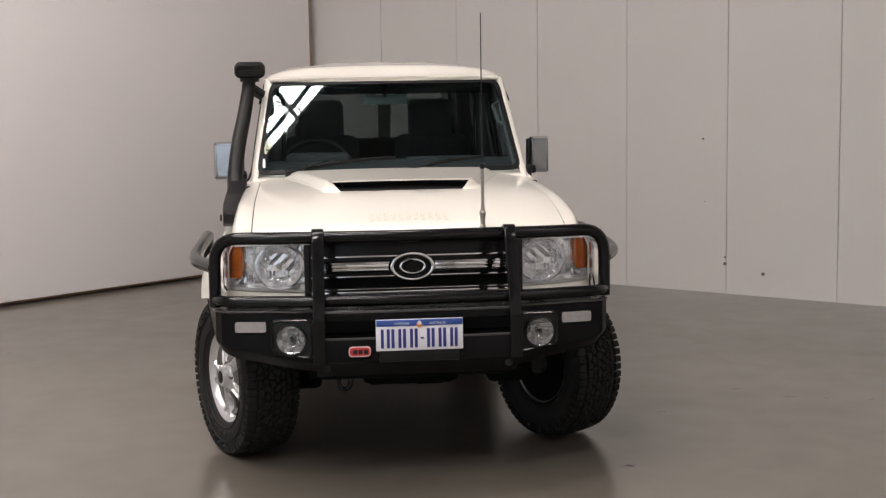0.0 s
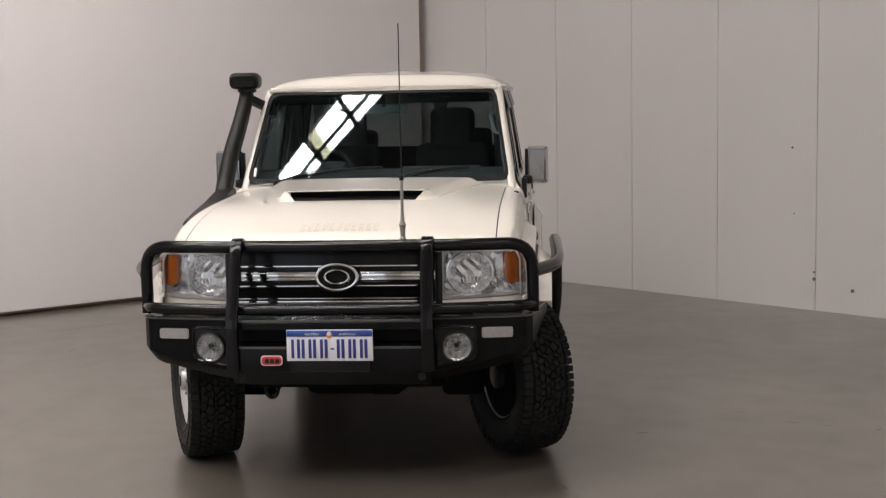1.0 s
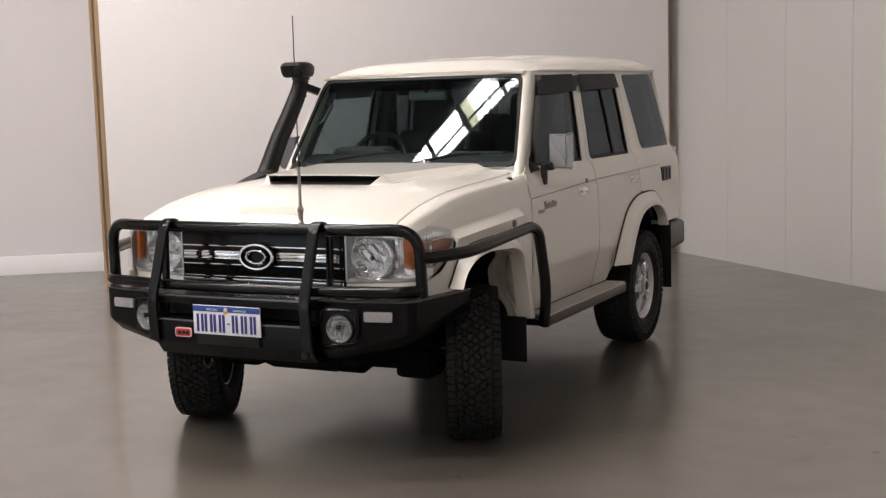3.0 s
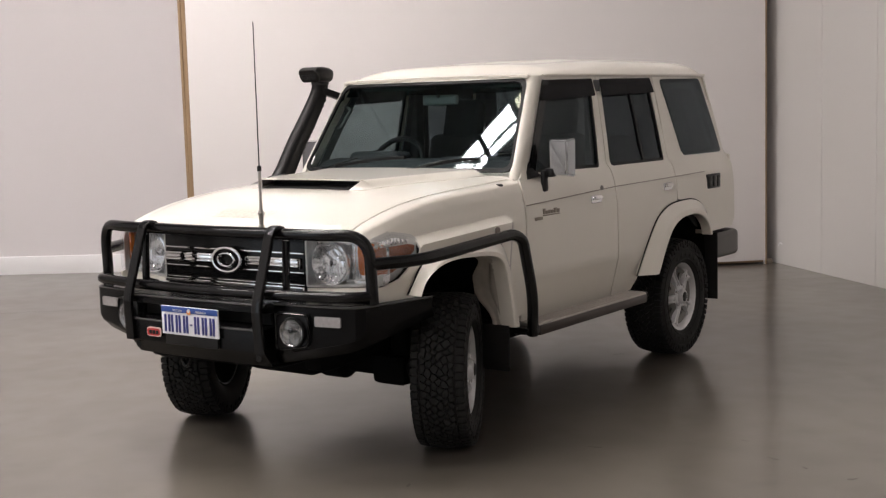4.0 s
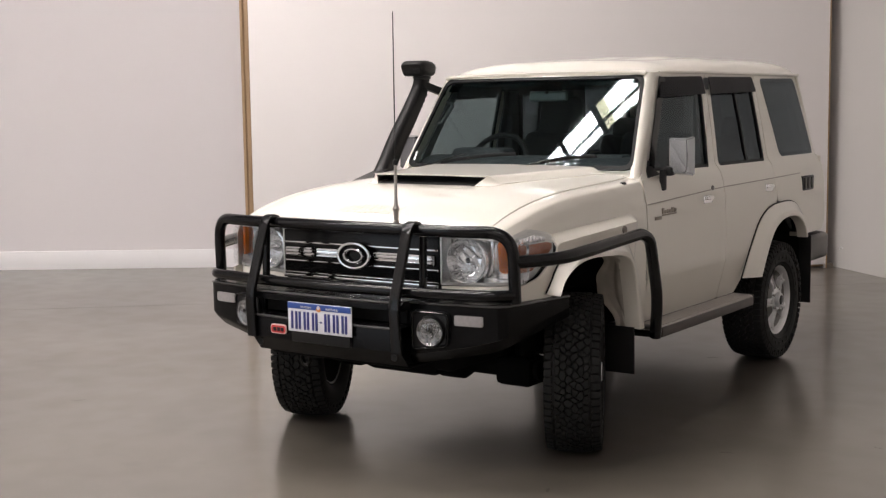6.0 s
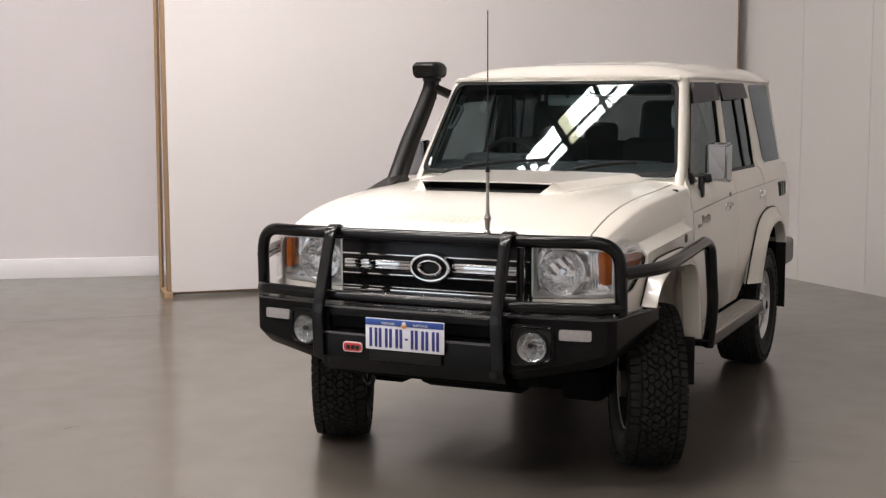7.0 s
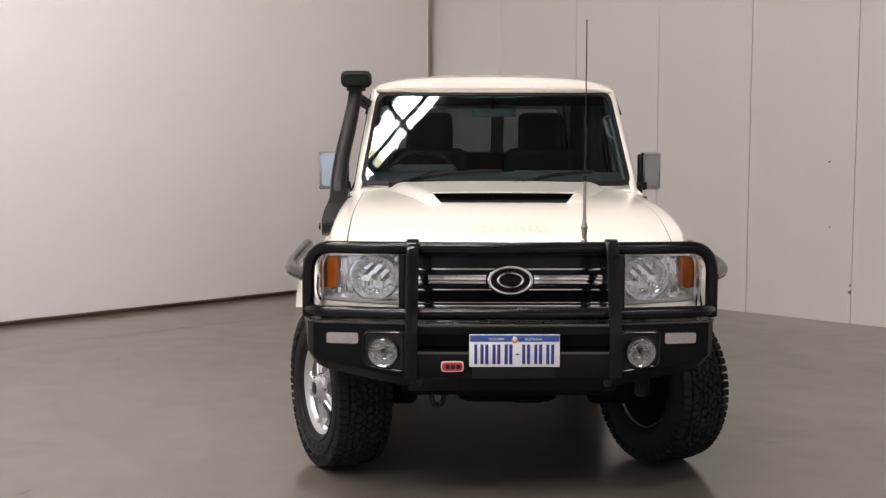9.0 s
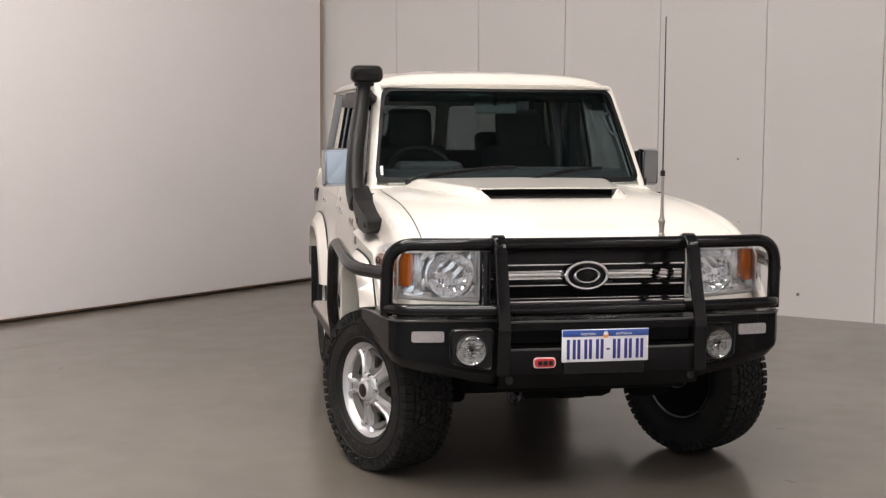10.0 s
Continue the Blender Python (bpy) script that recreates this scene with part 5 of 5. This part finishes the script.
    for k in range(5):
        a = 2 * math.pi * (k + 0.5) / 5
        tri = [(-0.010, 0.098), (0.010, 0.098), (0.043, 0.160), (-0.043, 0.160)]
        holes.append(round_loop([(u * math.cos(a) + v * math.sin(a), -u * math.sin(a) + v * math.cos(a)) for u, v in tri], 0.012, 3))

    def dish(u, v):
        r = math.hypot(u, v)
        return Vector((lerp_table([(0.0, 0.078), (0.075, 0.076), (0.115, 0.048), (0.160, 0.044), (0.190, 0.066)], r), u, v))
    face = sheet([(0.188 * math.cos(a), 0.188 * math.sin(a)) for a in np.linspace(0, 2 * math.pi, 61)[:-1]], holes, dish, 0.014, step=0.022, edge=0.016)
    part("wheel_face", face, ALLOY_SHADED, w, "dished alloy face, painted darker for its recess shade", 62)
    # five ridged spokes, wide at hub and rim
    sp = bmesh.new()
    for k in range(5):
        m = Matrix.Rotation(-2 * math.pi * k / 5, 4, "X")
        rows = []
        for rad, half, x0, th in ((0.045, 0.040, 0.090, 0.030), (0.080, 0.034, 0.096, 0.045), (0.115, 0.027, 0.092, 0.052), (0.150, 0.030, 0.084, 0.046), (0.178, 0.044, 0.082, 0.026), (0.196, 0.062, 0.088, 0.020)):
            ring = []
            for yy, xx in ((-half, x0 - th * 0.62), (-half * 0.74, x0 - 0.002), (-half * 0.46, x0), (-half * 0.30, x0 - 0.010), (half * 0.30, x0 - 0.010), (half * 0.46, x0), (half * 0.74, x0 - 0.002), (half, x0 - th * 0.62), (half * 1.05, x0 - th), (-half * 1.05, x0 - th)):
                ring.append(sp.verts.new(m @ Vector((xx, yy, math.sqrt(max(rad * rad - yy * yy, 1e-4))))))
            rows.append(ring)
        for a, b in zip(rows, rows[1:]):
            for i in range(10):
                sp.faces.new((a[i], a[(i + 1) % 10], b[(i + 1) % 10], b[i]))
    part("spokes", sp, ALLOY, w, "five ridged alloy spokes", 25)
    hub = bmesh.new()
    add_revolve(hub, [(0.05, 0.080), (0.086, 0.078), (0.096, 0.068), (0.098, 0.050), (0.118, 0.047), (0.124, 0.040), (0.124, 0.030)], 36, "x")
    part("hub", hub, ALLOY, w, angle=30)
    part("hub_cap", revolve([(0.100, 0.0320), (0.125, 0.031), (0.129, 0.024), (0.129, 0.0)], 24, "x"), BLACK_SATIN, w, "black hub cap")
    for k in range(5):
        a = 2 * math.pi * (k + 0.5) / 5
        part("wheel_nut", revolve([(0.070, 0.011), (0.104, 0.010), (0.108, 0.006), (0.108, 0.0)], 6, "x", (0, 0.066 * math.sin(a), 0.066 * math.cos(a))), CHROME, w)
    disc = bmesh.new()
    add_revolve(disc, [(0.0, 0.0), (0.0, 0.150), (-0.02, 0.150), (-0.02, 0.06), (-0.12, 0.06), (-0.12, 0.0)], 36, "x")
    part("brake_disc", disc, STEEL, w)
    well = bmesh.new()
    add_revolve(well, [(-0.03, 0.0), (-0.03, 0.188)], 36, "x")
    part("brake_shield", well, UNDER, w)
    # black disc added as shade, so the barrel looks dark from behind
    part("wheel_backing", revolve([(-0.094, 0.0), (-0.094, 0.199)], 36, "x"), UNDER, w)
    return w


def place_wheel(w, x, y, turn):
    out = 0 if x > 0 else 180
    w.location = (x, y, FLOOR_Z + TYRE_R - 0.001)
    w.rotation_euler = (radians(23), 0, radians(out + turn))


first = make_wheel()
spots = [(0.758, 0.095, 26), (-0.766, 0.0, 24), (0.680, AXLE_R - 0.06, 0), (-0.680, AXLE_R - 0.06, 0)]
for k, (x, y, turn) in enumerate(spots):
    w = first
    if k:
        w = first.copy()
        scene.collection.objects.link(w)
        for c in first.children:
            cc = c.copy()
            scene.collection.objects.link(cc)
            cc.parent = w
    place_wheel(w, x, y, turn)

# ---- underbody ----
ub = bmesh.new()
for s in (1, -1):
    add_box(ub, (s * 0.36, -0.50, 0.46), (s * 0.46, 3.40, 0.58), 0.015)
add_box(ub, (-0.69, 0.60, 0.545), (0.69, 2.12, 0.60), 0.01)
add_box(ub, (-0.70, 2.9, 0.56), (0.70, 3.5, 0.64), 0.02)
part("chassis", ub, UNDER, car, "black ladder chassis")
ax = bmesh.new()
add_revolve(ax, [(-0.62, 0.0), (-0.62, 0.055), (0.62, 0.055), (0.62, 0.0)], 20, "x", (0, 0.02, 0.40))
add_revolve(ax, [(-0.10, 0.05), (-0.06, 0.095), (0.06, 0.095), (0.12, 0.05)], 20, "x", (0.12, 0.03, 0.40))
add_revolve(ax, [(-0.56, 0.0), (-0.56, 0.045), (0.56, 0.045), (0.56, 0.0)], 20, "x", (0, 0.36, 0.44))
part("front_axle", ax, UNDER, car)
ax = bmesh.new()
add_revolve(ax, [(-0.60, 0.0), (-0.60, 0.06), (0.60, 0.06), (0.60, 0.0)], 20, "x", (0, AXLE_R, 0.40))
add_revolve(ax, [(-0.13, 0.05), (-0.07, 0.15), (0.07, 0.15), (0.13, 0.05)], 20, "x", (0, AXLE_R, 0.40))
part("rear_axle", ax, UNDER, car)
for s in (1, -1):
    kb = bmesh.new()
    add_box(kb, (s * 0.40, -0.06, 0.315), (s * 0.60, 0.10, 0.46), 0.03)
    part("steering_knuckle", kb, UNDER, car)
    lb = bmesh.new()
    add_revolve(lb, [(0.40, 0.0), (0.40, 0.05), (0.85, 0.05), (0.85, 0.0)], 14, "z", (s * 0.53, 0.02, 0))
    part("suspension_strut", lb, UNDER, car)
# engine sump and gearbox
sm = bmesh.new()
add_box(sm, (-0.22, -0.30, 0.37), (0.24, 0.58, 0.62), 0.05)
add_box(sm, (-0.18, 0.55, 0.44), (0.18, 1.5, 0.60), 0.05)
part("sump", sm, UNDER, car)
# unseen boxes and pipe, added to block light and reflections under the car
tb = bmesh.new()
add_box(tb, (-0.50, 0.62, 0.40), (0.50, 1.50, 0.58), 0.05)
part("transfer_box", tb, UNDER, car)
tb = bmesh.new()
add_box(tb, (-0.52, 1.52, 0.38), (0.56, 2.30, 0.60), 0.05)
part("fuel_tank", tb, UNDER, car)
tb = bmesh.new()
add_box(tb, (-0.60, 3.08, 0.33), (0.60, 3.50, 0.62), 0.05)
part("rear_tank", tb, UNDER, car)
part("exhaust_pipe", tube(rounded([(0.42, 0.3, 0.46), (0.50, 0.8, 0.40), (0.50, 1.5, 0.40), (0.30, 2.3, 0.42)], 0.1), 0.035, 10), UNDER, car)


def wheel_well(s, y0, y1, top, x_in, x_out, low=0.50):
    """Dark liner above a wheel."""
    bm = bmesh.new()

    def pt(u, v):
        a = math.pi * u
        return Vector((s * (x_in + (x_out - x_in) * v), (y0 + y1) / 2 - (y1 - y0) / 2 * math.cos(a), low + (top - low) * min(1, 1.35 * math.sin(a)) ** 0.8 if 0 < u < 1 else low))
    add_grid(bm, 18, 3, pt)
    vs = [bm.verts.new(pt(k / 18, 0)) for k in range(19)]
    bm.faces.new(vs)
    part("wheel_well", bm, UNDER, car)


for s in (1, -1):
    wheel_well(s, -0.40, 0.42, 0.985, 0.46, 0.84, 0.74)
    wheel_well(s, 2.18, 3.02, 0.94, 0.45, 0.79, 0.60)
    # cream inner wing edge behind the front wheel, with a black disc for its hole
    ib = sheet([(0.835, 0.590), (0.845, 0.565), (0.915, 0.560), (0.92, 0.80), (0.90, 0.90), (0.85, 0.895), (0.842, 0.72), (0.825, 0.64)], [], lambda x, z: Vector((s * x, 0.440 - max(0, z - 0.75) * 0.45, z)), 0.01, edge=0.04)
    part("wing_return", ib, PAINT, car)
    part("wing_hole", revolve([(0.425, 0.0), (0.425, 0.011)], 12, "y", (s * 0.872, 0, 0.70)), DARK_GAP, car)
    # mud flaps
    part("mud_flap", box((s * 0.75, 0.405, 0.335), (s * 0.905, 0.417, 0.565), 0.004), FLAP, car, "black rubber mud flap")
    part("arch_bracket", box((s * 0.735, 2.990, 0.765), (s * 0.812, 2.999, 0.868), 0.003), GUARD, car, "mottled grey bracket behind the rear wheel")
    part("mud_flap", box((s * 0.62, 3.115, 0.315), (s * 0.835, 3.127, 0.76), 0.004), FLAP, car, "black rubber mud flap")
    # side step with ribbed aluminium tread
    sb = bmesh.new()
    add_sweep(sb, [(s * 0.866, 0.60, 0.514), (s * 0.866, 1.3, 0.516), (s * 0.866, 1.87, 0.520)], rrect(0.130, 0.034, 0.012))
    step = part("side_step", sb, STEP_ALLOY, car, "ribbed aluminium side step with a dark edge")
    for k in range(6):
        part("step_rib", box((s * (0.810 + 0.0182 * k), 0.66, 0.530), (s * (0.823 + 0.0182 * k), 1.865, 0.540), 0.003), STEP_ALLOY, step)
    part("step_edge", box((s * 0.872, 0.66, 0.478), (s * 0.937, 1.865, 0.528), 0.006), STEP_EDGE, step, "dark brown lower edge")
    part("step_cap", box((s * 0.802, 1.866, 0.486), (s * 0.934, 1.890, 0.540), 0.012), BLACK_SATIN, step)
    part("step_cap", box((s * 0.802, 0.585, 0.486), (s * 0.934, 0.665, 0.540), 0.014), BLACK_SATIN, step)
    for y in (0.95, 1.75):
        part("step_bracket", box((s * 0.44, y, 0.47), (s * 0.82, y + 0.05, 0.495), 0.006), UNDER, step)
    # chrome mirror on a black arm
    mb = bmesh.new()
    x0, x1, z0, z1 = 0.800, 0.922 if s > 0 else 0.960, 1.258, 1.468
    back, mid = 1.085, 0.985
    ring = [(x0, back, z0 + 0.006), (x1 - 0.004, back, z0), (x1 - 0.004, back, z1), (x0, back, z1 - 0.002)]
    face_r = [(x0 + 0.008, mid + 0.012, z0 + 0.016), (x1 - 0.020, mid + 0.030, z0 + 0.016), (x1 - 0.020, mid + 0.030, z1 - 0.014), (x0 + 0.008, mid + 0.005, z1 - 0.010)]
    a = [mb.verts.new((s * p[0], p[1], p[2])) for p in ring]
    b = [mb.verts.new((s * p[0], p[1], p[2])) for p in face_r]
    for k in range(4):
        mb.faces.new((a[k], a[(k + 1) % 4], b[(k + 1) % 4], b[k]))
    mb.faces.new((b[0], b[1], b[3]))
    mb.faces.new((b[1], b[2], b[3]))
    mb.faces.new(a[::-1])
    bmesh.ops.bevel(mb, geom=mb.edges[:], offset=0.008, segments=2, affect="EDGES")
    mirror = part("wing_mirror", mb, MIRROR_CHROME, car, "chrome door mirror on a black arm", 25)
    part("mirror_housing", box((s * (x0 - 0.012), 1.02, z0 + 0.01), (s * (x0 + 0.004), 1.09, z1 - 0.014), 0.006), BLACK_SATIN, mirror)
    ar = bmesh.new()
    add_box(ar, (s * 0.770, 0.955, 1.185), (s * 0.800, 1.000, 1.300), 0.012)
    add_box(ar, (s * 0.775, 0.985, 1.262), (s * 0.830, 1.040, 1.310), 0.012)
    part("mirror_arm", ar, BLACK_SATIN, mirror)
    part("mirror_glass", box((s * (x0 + 0.01), 1.086, z0 + 0.012), (s * (x1 - 0.012), 1.089, z1 - 0.012)), CHROME, mirror)

# ---- snorkel on the driver's side ----
sn = bmesh.new()
loop = [(0.0, 1.165), (0.012, 1.115), (0.09, 1.092), (0.29, 1.102), (0.46, 1.155), (0.66, 1.215), (0.735, 1.262), (0.67, 1.288), (0.42, 1.225), (0.12, 1.180)]
core = sheet(round_loop(loop, 0.02), [], lambda y, z: Vector((-(0.835 + 0.022 * (1 - ((y - 0.32) / 0.42) ** 2) - 0.05 * max(0.0, z - 1.17)), y, z)), 0.0, step=0.03, edge=0.02)
ret = bmesh.ops.extrude_face_region(core, geom=core.faces[:])
for v in [v for v in ret["geom"] if isinstance(v, bmesh.types.BMVert)]:
    v.co.x = -0.76
core.normal_update()
rims = [e for e in core.edges if len(e.link_faces) == 2 and e.calc_face_angle() > 0.9 and min(v.co.x for v in e.verts) < -0.80]
bmesh.ops.bevel(core, geom=rims, offset=0.022, segments=4, affect="EDGES", profile=0.5, clamp_overlap=True)
merge(sn, core)
snorkel = part("snorkel", sn, SNORKEL, car, "charcoal plastic raised air intake", 30)
pipe = bmesh.new()
path = spline([(-0.812, 0.640, 1.205), (-0.822, 0.725, 1.290), (-0.804, 0.815, 1.450), (-0.772, 0.905, 1.610), (-0.750, 0.970, 1.740), (-0.737, 0.975, 1.830)], 6)
add_sweep(pipe, path, rrect(0.078, 0.118, 0.030), up=(0, 0, 1), scales=[1.1 - 0.26 * k / (len(path) - 1) for k in range(len(path))])
part("intake_pipe", pipe, SNORKEL, snorkel)
rib = bmesh.new()
for k in range(11):
    t = k / 10
    q = Vector((-0.790, 0.845, 1.40)).lerp(Vector((-0.735, 1.005, 1.70)), t)
    add_box(rib, (q.x - 0.012, q.y - 0.012, q.z - 0.009), (q.x + 0.006, q.y + 0.010, q.z + 0.009), 0.004)
part("pipe_rib", rib, BLACK_SATIN, snorkel)
hd = bmesh.new()
add_sweep(hd, [(-0.735, 0.872, 1.846), (-0.735, 0.876, 1.849), (-0.735, 0.888, 1.852), (-0.735, 0.94, 1.853), (-0.735, 0.985, 1.850), (-0.735, 1.012, 1.846), (-0.735, 1.028, 1.842)], rrect(0.162, 0.088, 0.032, 6), scales=[0.86, 0.94, 1.0, 1.0, 0.95, 0.84, 0.62])
head = part("intake_head", hd, SNORKEL, snorkel)
part("intake_grille", box((-0.792, 0.867, 1.820), (-0.678, 0.873, 1.874), 0.01), DARK_GAP, snorkel)
for k in range(5):
    part("intake_slat", box((-0.790, 0.864, 1.825 + 0.0105 * k), (-0.680, 0.870, 1.829 + 0.0105 * k), 0.001), SNORKEL, snorkel)
part("intake_collar", revolve([(1.790, 0.046), (1.795, 0.052), (1.825, 0.052), (1.830, 0.046)], 20, "z", (-0.740, 0.975, 0)), BLACK_SATIN, snorkel)
sb = bmesh.new()
add_sweep(sb, [Vector((-0.755, 0.955, 1.772)), Vector((-0.715, 1.03, 1.742)), Vector((-0.672, 1.10, 1.712))], rrect(0.062, 0.040, 0.008))
part("snorkel_bracket", sb, BLACK_SATIN, snorkel, "black bracket to the windscreen pillar")
for y, z in ((0.045, 1.140), (0.33, 1.135)):
    part("snorkel_recess", revolve([(-0.856, 0.0), (-0.856, 0.014), (-0.85, 0.017)], 12, "x", (-0.004, y, z)), DARK_GAP, snorkel)

# ---- wipers ----
for base, tip, elbow in (((-0.545, 1.305), (0.03, 1.375), (-0.30, 1.372)), ((0.10, 1.312), (0.50, 1.368), (0.33, 1.365))):
    wb = bmesh.new()
    o = -0.028
    arm = [screen(base[0], base[1], o - 0.006), screen((base[0] + elbow[0]) / 2, (base[1] + elbow[1]) / 2 + 0.004, o - 0.006), screen(elbow[0], elbow[1], o)]
    add_sweep(wb, arm, rrect(0.014, 0.008, 0.003), scales=[1.3, 1.0, 0.7])
    wp = part("wiper", wb, BLACK_COAT, car, "black wiper arm and blade")
    bl = bmesh.new()
    x0 = base[0] + 0.09
    add_sweep(bl, [screen(x0 + (tip[0] - x0) * t, (base[1] + 0.02) + (tip[1] - base[1] - 0.02) * math.sin(t * math.pi / 2) , o + 0.012) for t in np.linspace(0, 1, 12)], rrect(0.012, 0.018, 0.003))
    part("wiper_blade", bl, SEAL, wp)
    part("wiper_pivot", revolve([(-0.02, 0.016), (0.012, 0.014), (0.016, 0.0)], 12, "z", screen(base[0], base[1] - 0.002, o - 0.004)), BLACK_SATIN, wp)


# ---- cabin ----
def car_seat(x):
    st = bmesh.new()
    add_box(st, (x - 0.24, 1.30, 0.80), (x + 0.24, 1.78, 0.95), 0.05, seg=3)
    seat = part("front_seat", st, SEAT, car, "black cloth front seat with a headrest", 60)
    lean = Matrix.Translation((x, 1.74, 0.93)) @ Matrix.Rotation(radians(-14), 4, "X")
    part("seat_backrest", box((-0.225, -0.055, 0.0), (0.225, 0.075, 0.555), 0.062, lean, 5), SEAT, seat, angle=60)
    part("headrest", box((-0.138, -0.04, 0.50), (0.138, 0.065, 0.778), 0.05, lean, 4), SEAT, seat, angle=60)
    for dx in (-0.05, 0.05):
        part("headrest_post", tube([lean @ Vector((dx, 0.01, 0.52)), lean @ Vector((dx, 0.01, 0.64))], 0.008, 8), CHROME, seat)


car_seat(-0.35)
car_seat(0.325)
bench = part("rear_seat", box((-0.60, 2.35, 0.78), (0.60, 2.80, 0.93), 0.05, seg=3), SEAT, car, "black cloth rear bench", 60)
lean = Matrix.Translation((0, 2.80, 0.88)) @ Matrix.Rotation(radians(-14), 4, "X")
part("seat_backrest", box((-0.60, -0.05, 0), (0.60, 0.07, 0.555), 0.05, lean, 3), SEAT, bench, angle=60)
for x in (-0.40, 0.40):
    part("headrest", box((x - 0.12, -0.04, 0.52), (x + 0.12, 0.06, 0.68), 0.045, lean, 3), SEAT, bench, angle=60)
db = bmesh.new()
DASH = [(0.80, 1.20), (0.825, 1.285), (0.90, 1.345), (1.06, 1.358), (1.14, 1.315), (1.15, 1.16), (1.08, 0.95), (0.80, 0.90)]
add_prism(db, DASH, 1.40, lambda u, v, w: Vector((-0.70 + w, u, v)))
bmesh.ops.bevel(db, geom=db.edges[:], offset=0.012, segments=2, affect="EDGES")
dash = part("dashboard", db, DASHBOARD, car, "black dashboard")
part("instrument_hood", box((-0.565, 0.985, 1.30), (-0.195, 1.16, 1.396), 0.045, seg=4), DASHBOARD, dash)
part("parcel_lump", box((0.10, 0.98, 1.32), (0.55, 1.10, 1.366), 0.02, seg=3), DASHBOARD, dash)
tilt = Matrix.Translation((-0.39, 1.225, 1.292)) @ Matrix.Rotation(radians(-28), 4, "X")
wl = bmesh.new()
add_sweep(wl, [tilt @ Vector((0.192 * math.cos(a), 0, 0.192 * math.sin(a))) for a in np.linspace(0, 2 * math.pi, 41)], circle(0.016, 10), caps=False)
steer = part("steering_wheel", wl, BLACK_SATIN, car, "black steering wheel")
hubm = bmesh.new()
add_box(hubm, (-0.075, -0.03, -0.055), (0.075, 0.03, 0.06), 0.02, tilt)
for a in (0, math.pi, -math.pi / 2):
    add_sweep(hubm, [tilt @ Vector((0.05 * math.cos(a), 0, 0.05 * math.sin(a))), tilt @ Vector((0.185 * math.cos(a), 0, 0.185 * math.sin(a)))], rrect(0.04, 0.014, 0.005))
part("steering_hub", hubm, BLACK_SATIN, steer)
part("rear_view_mirror", box((-0.115, 1.135, 1.655), (0.125, 1.165, 1.712), 0.014, seg=3), material("mirror_back", (0.10, 0.13, 0.13), 0.3), car, "cabin rear-view mirror")
part("mirror_stem", tube([(0.0, 1.14, 1.70), (0.0, 1.11, 1.77)], 0.012, 8), BLACK_SATIN, bpy.data.objects["rear_view_mirror"])
for s in (1, -1):
    part("sun_visor", box((s * 0.14, 1.16, 1.745), (s * 0.58, 1.32, 1.765), 0.008), HEADLINER, car)
    gh = bmesh.new()
    add_sweep(gh, rounded([(s * 0.640, 1.08, 1.66), (s * 0.600, 1.09, 1.645), (s * 0.625, 1.015, 1.545), (s * 0.662, 1.01, 1.535)], 0.03), circle(0.011, 8))
    part("grab_handle", gh, TRIM, car)
    part("pillar_trim", box((s * 0.60, 1.74, 1.20), (s * 0.675, 1.83, 1.78), 0.02), TRIM, car)
    part("seat_belt", box((s * 0.585, 1.80, 1.00), (s * 0.592, 1.845, 1.70), 0.002), BLACK_SATIN, car)
    part("pillar_trim", box((s * 0.58, 2.50, 1.25), (s * 0.655, 2.66, 1.78), 0.02), TRIM, car)
part("cabin_floor", box((-0.74, 0.80, 0.60), (0.74, 3.50, 0.66), 0.01), TRIM, car)
part("firewall", box((-0.74, 0.74, 0.58), (0.74, 0.775, 1.24), 0.01), UNDER, car)
part("engine_cover", box((-0.48, -0.40, 0.70), (0.48, 0.70, 1.04), 0.04), UNDER, car)
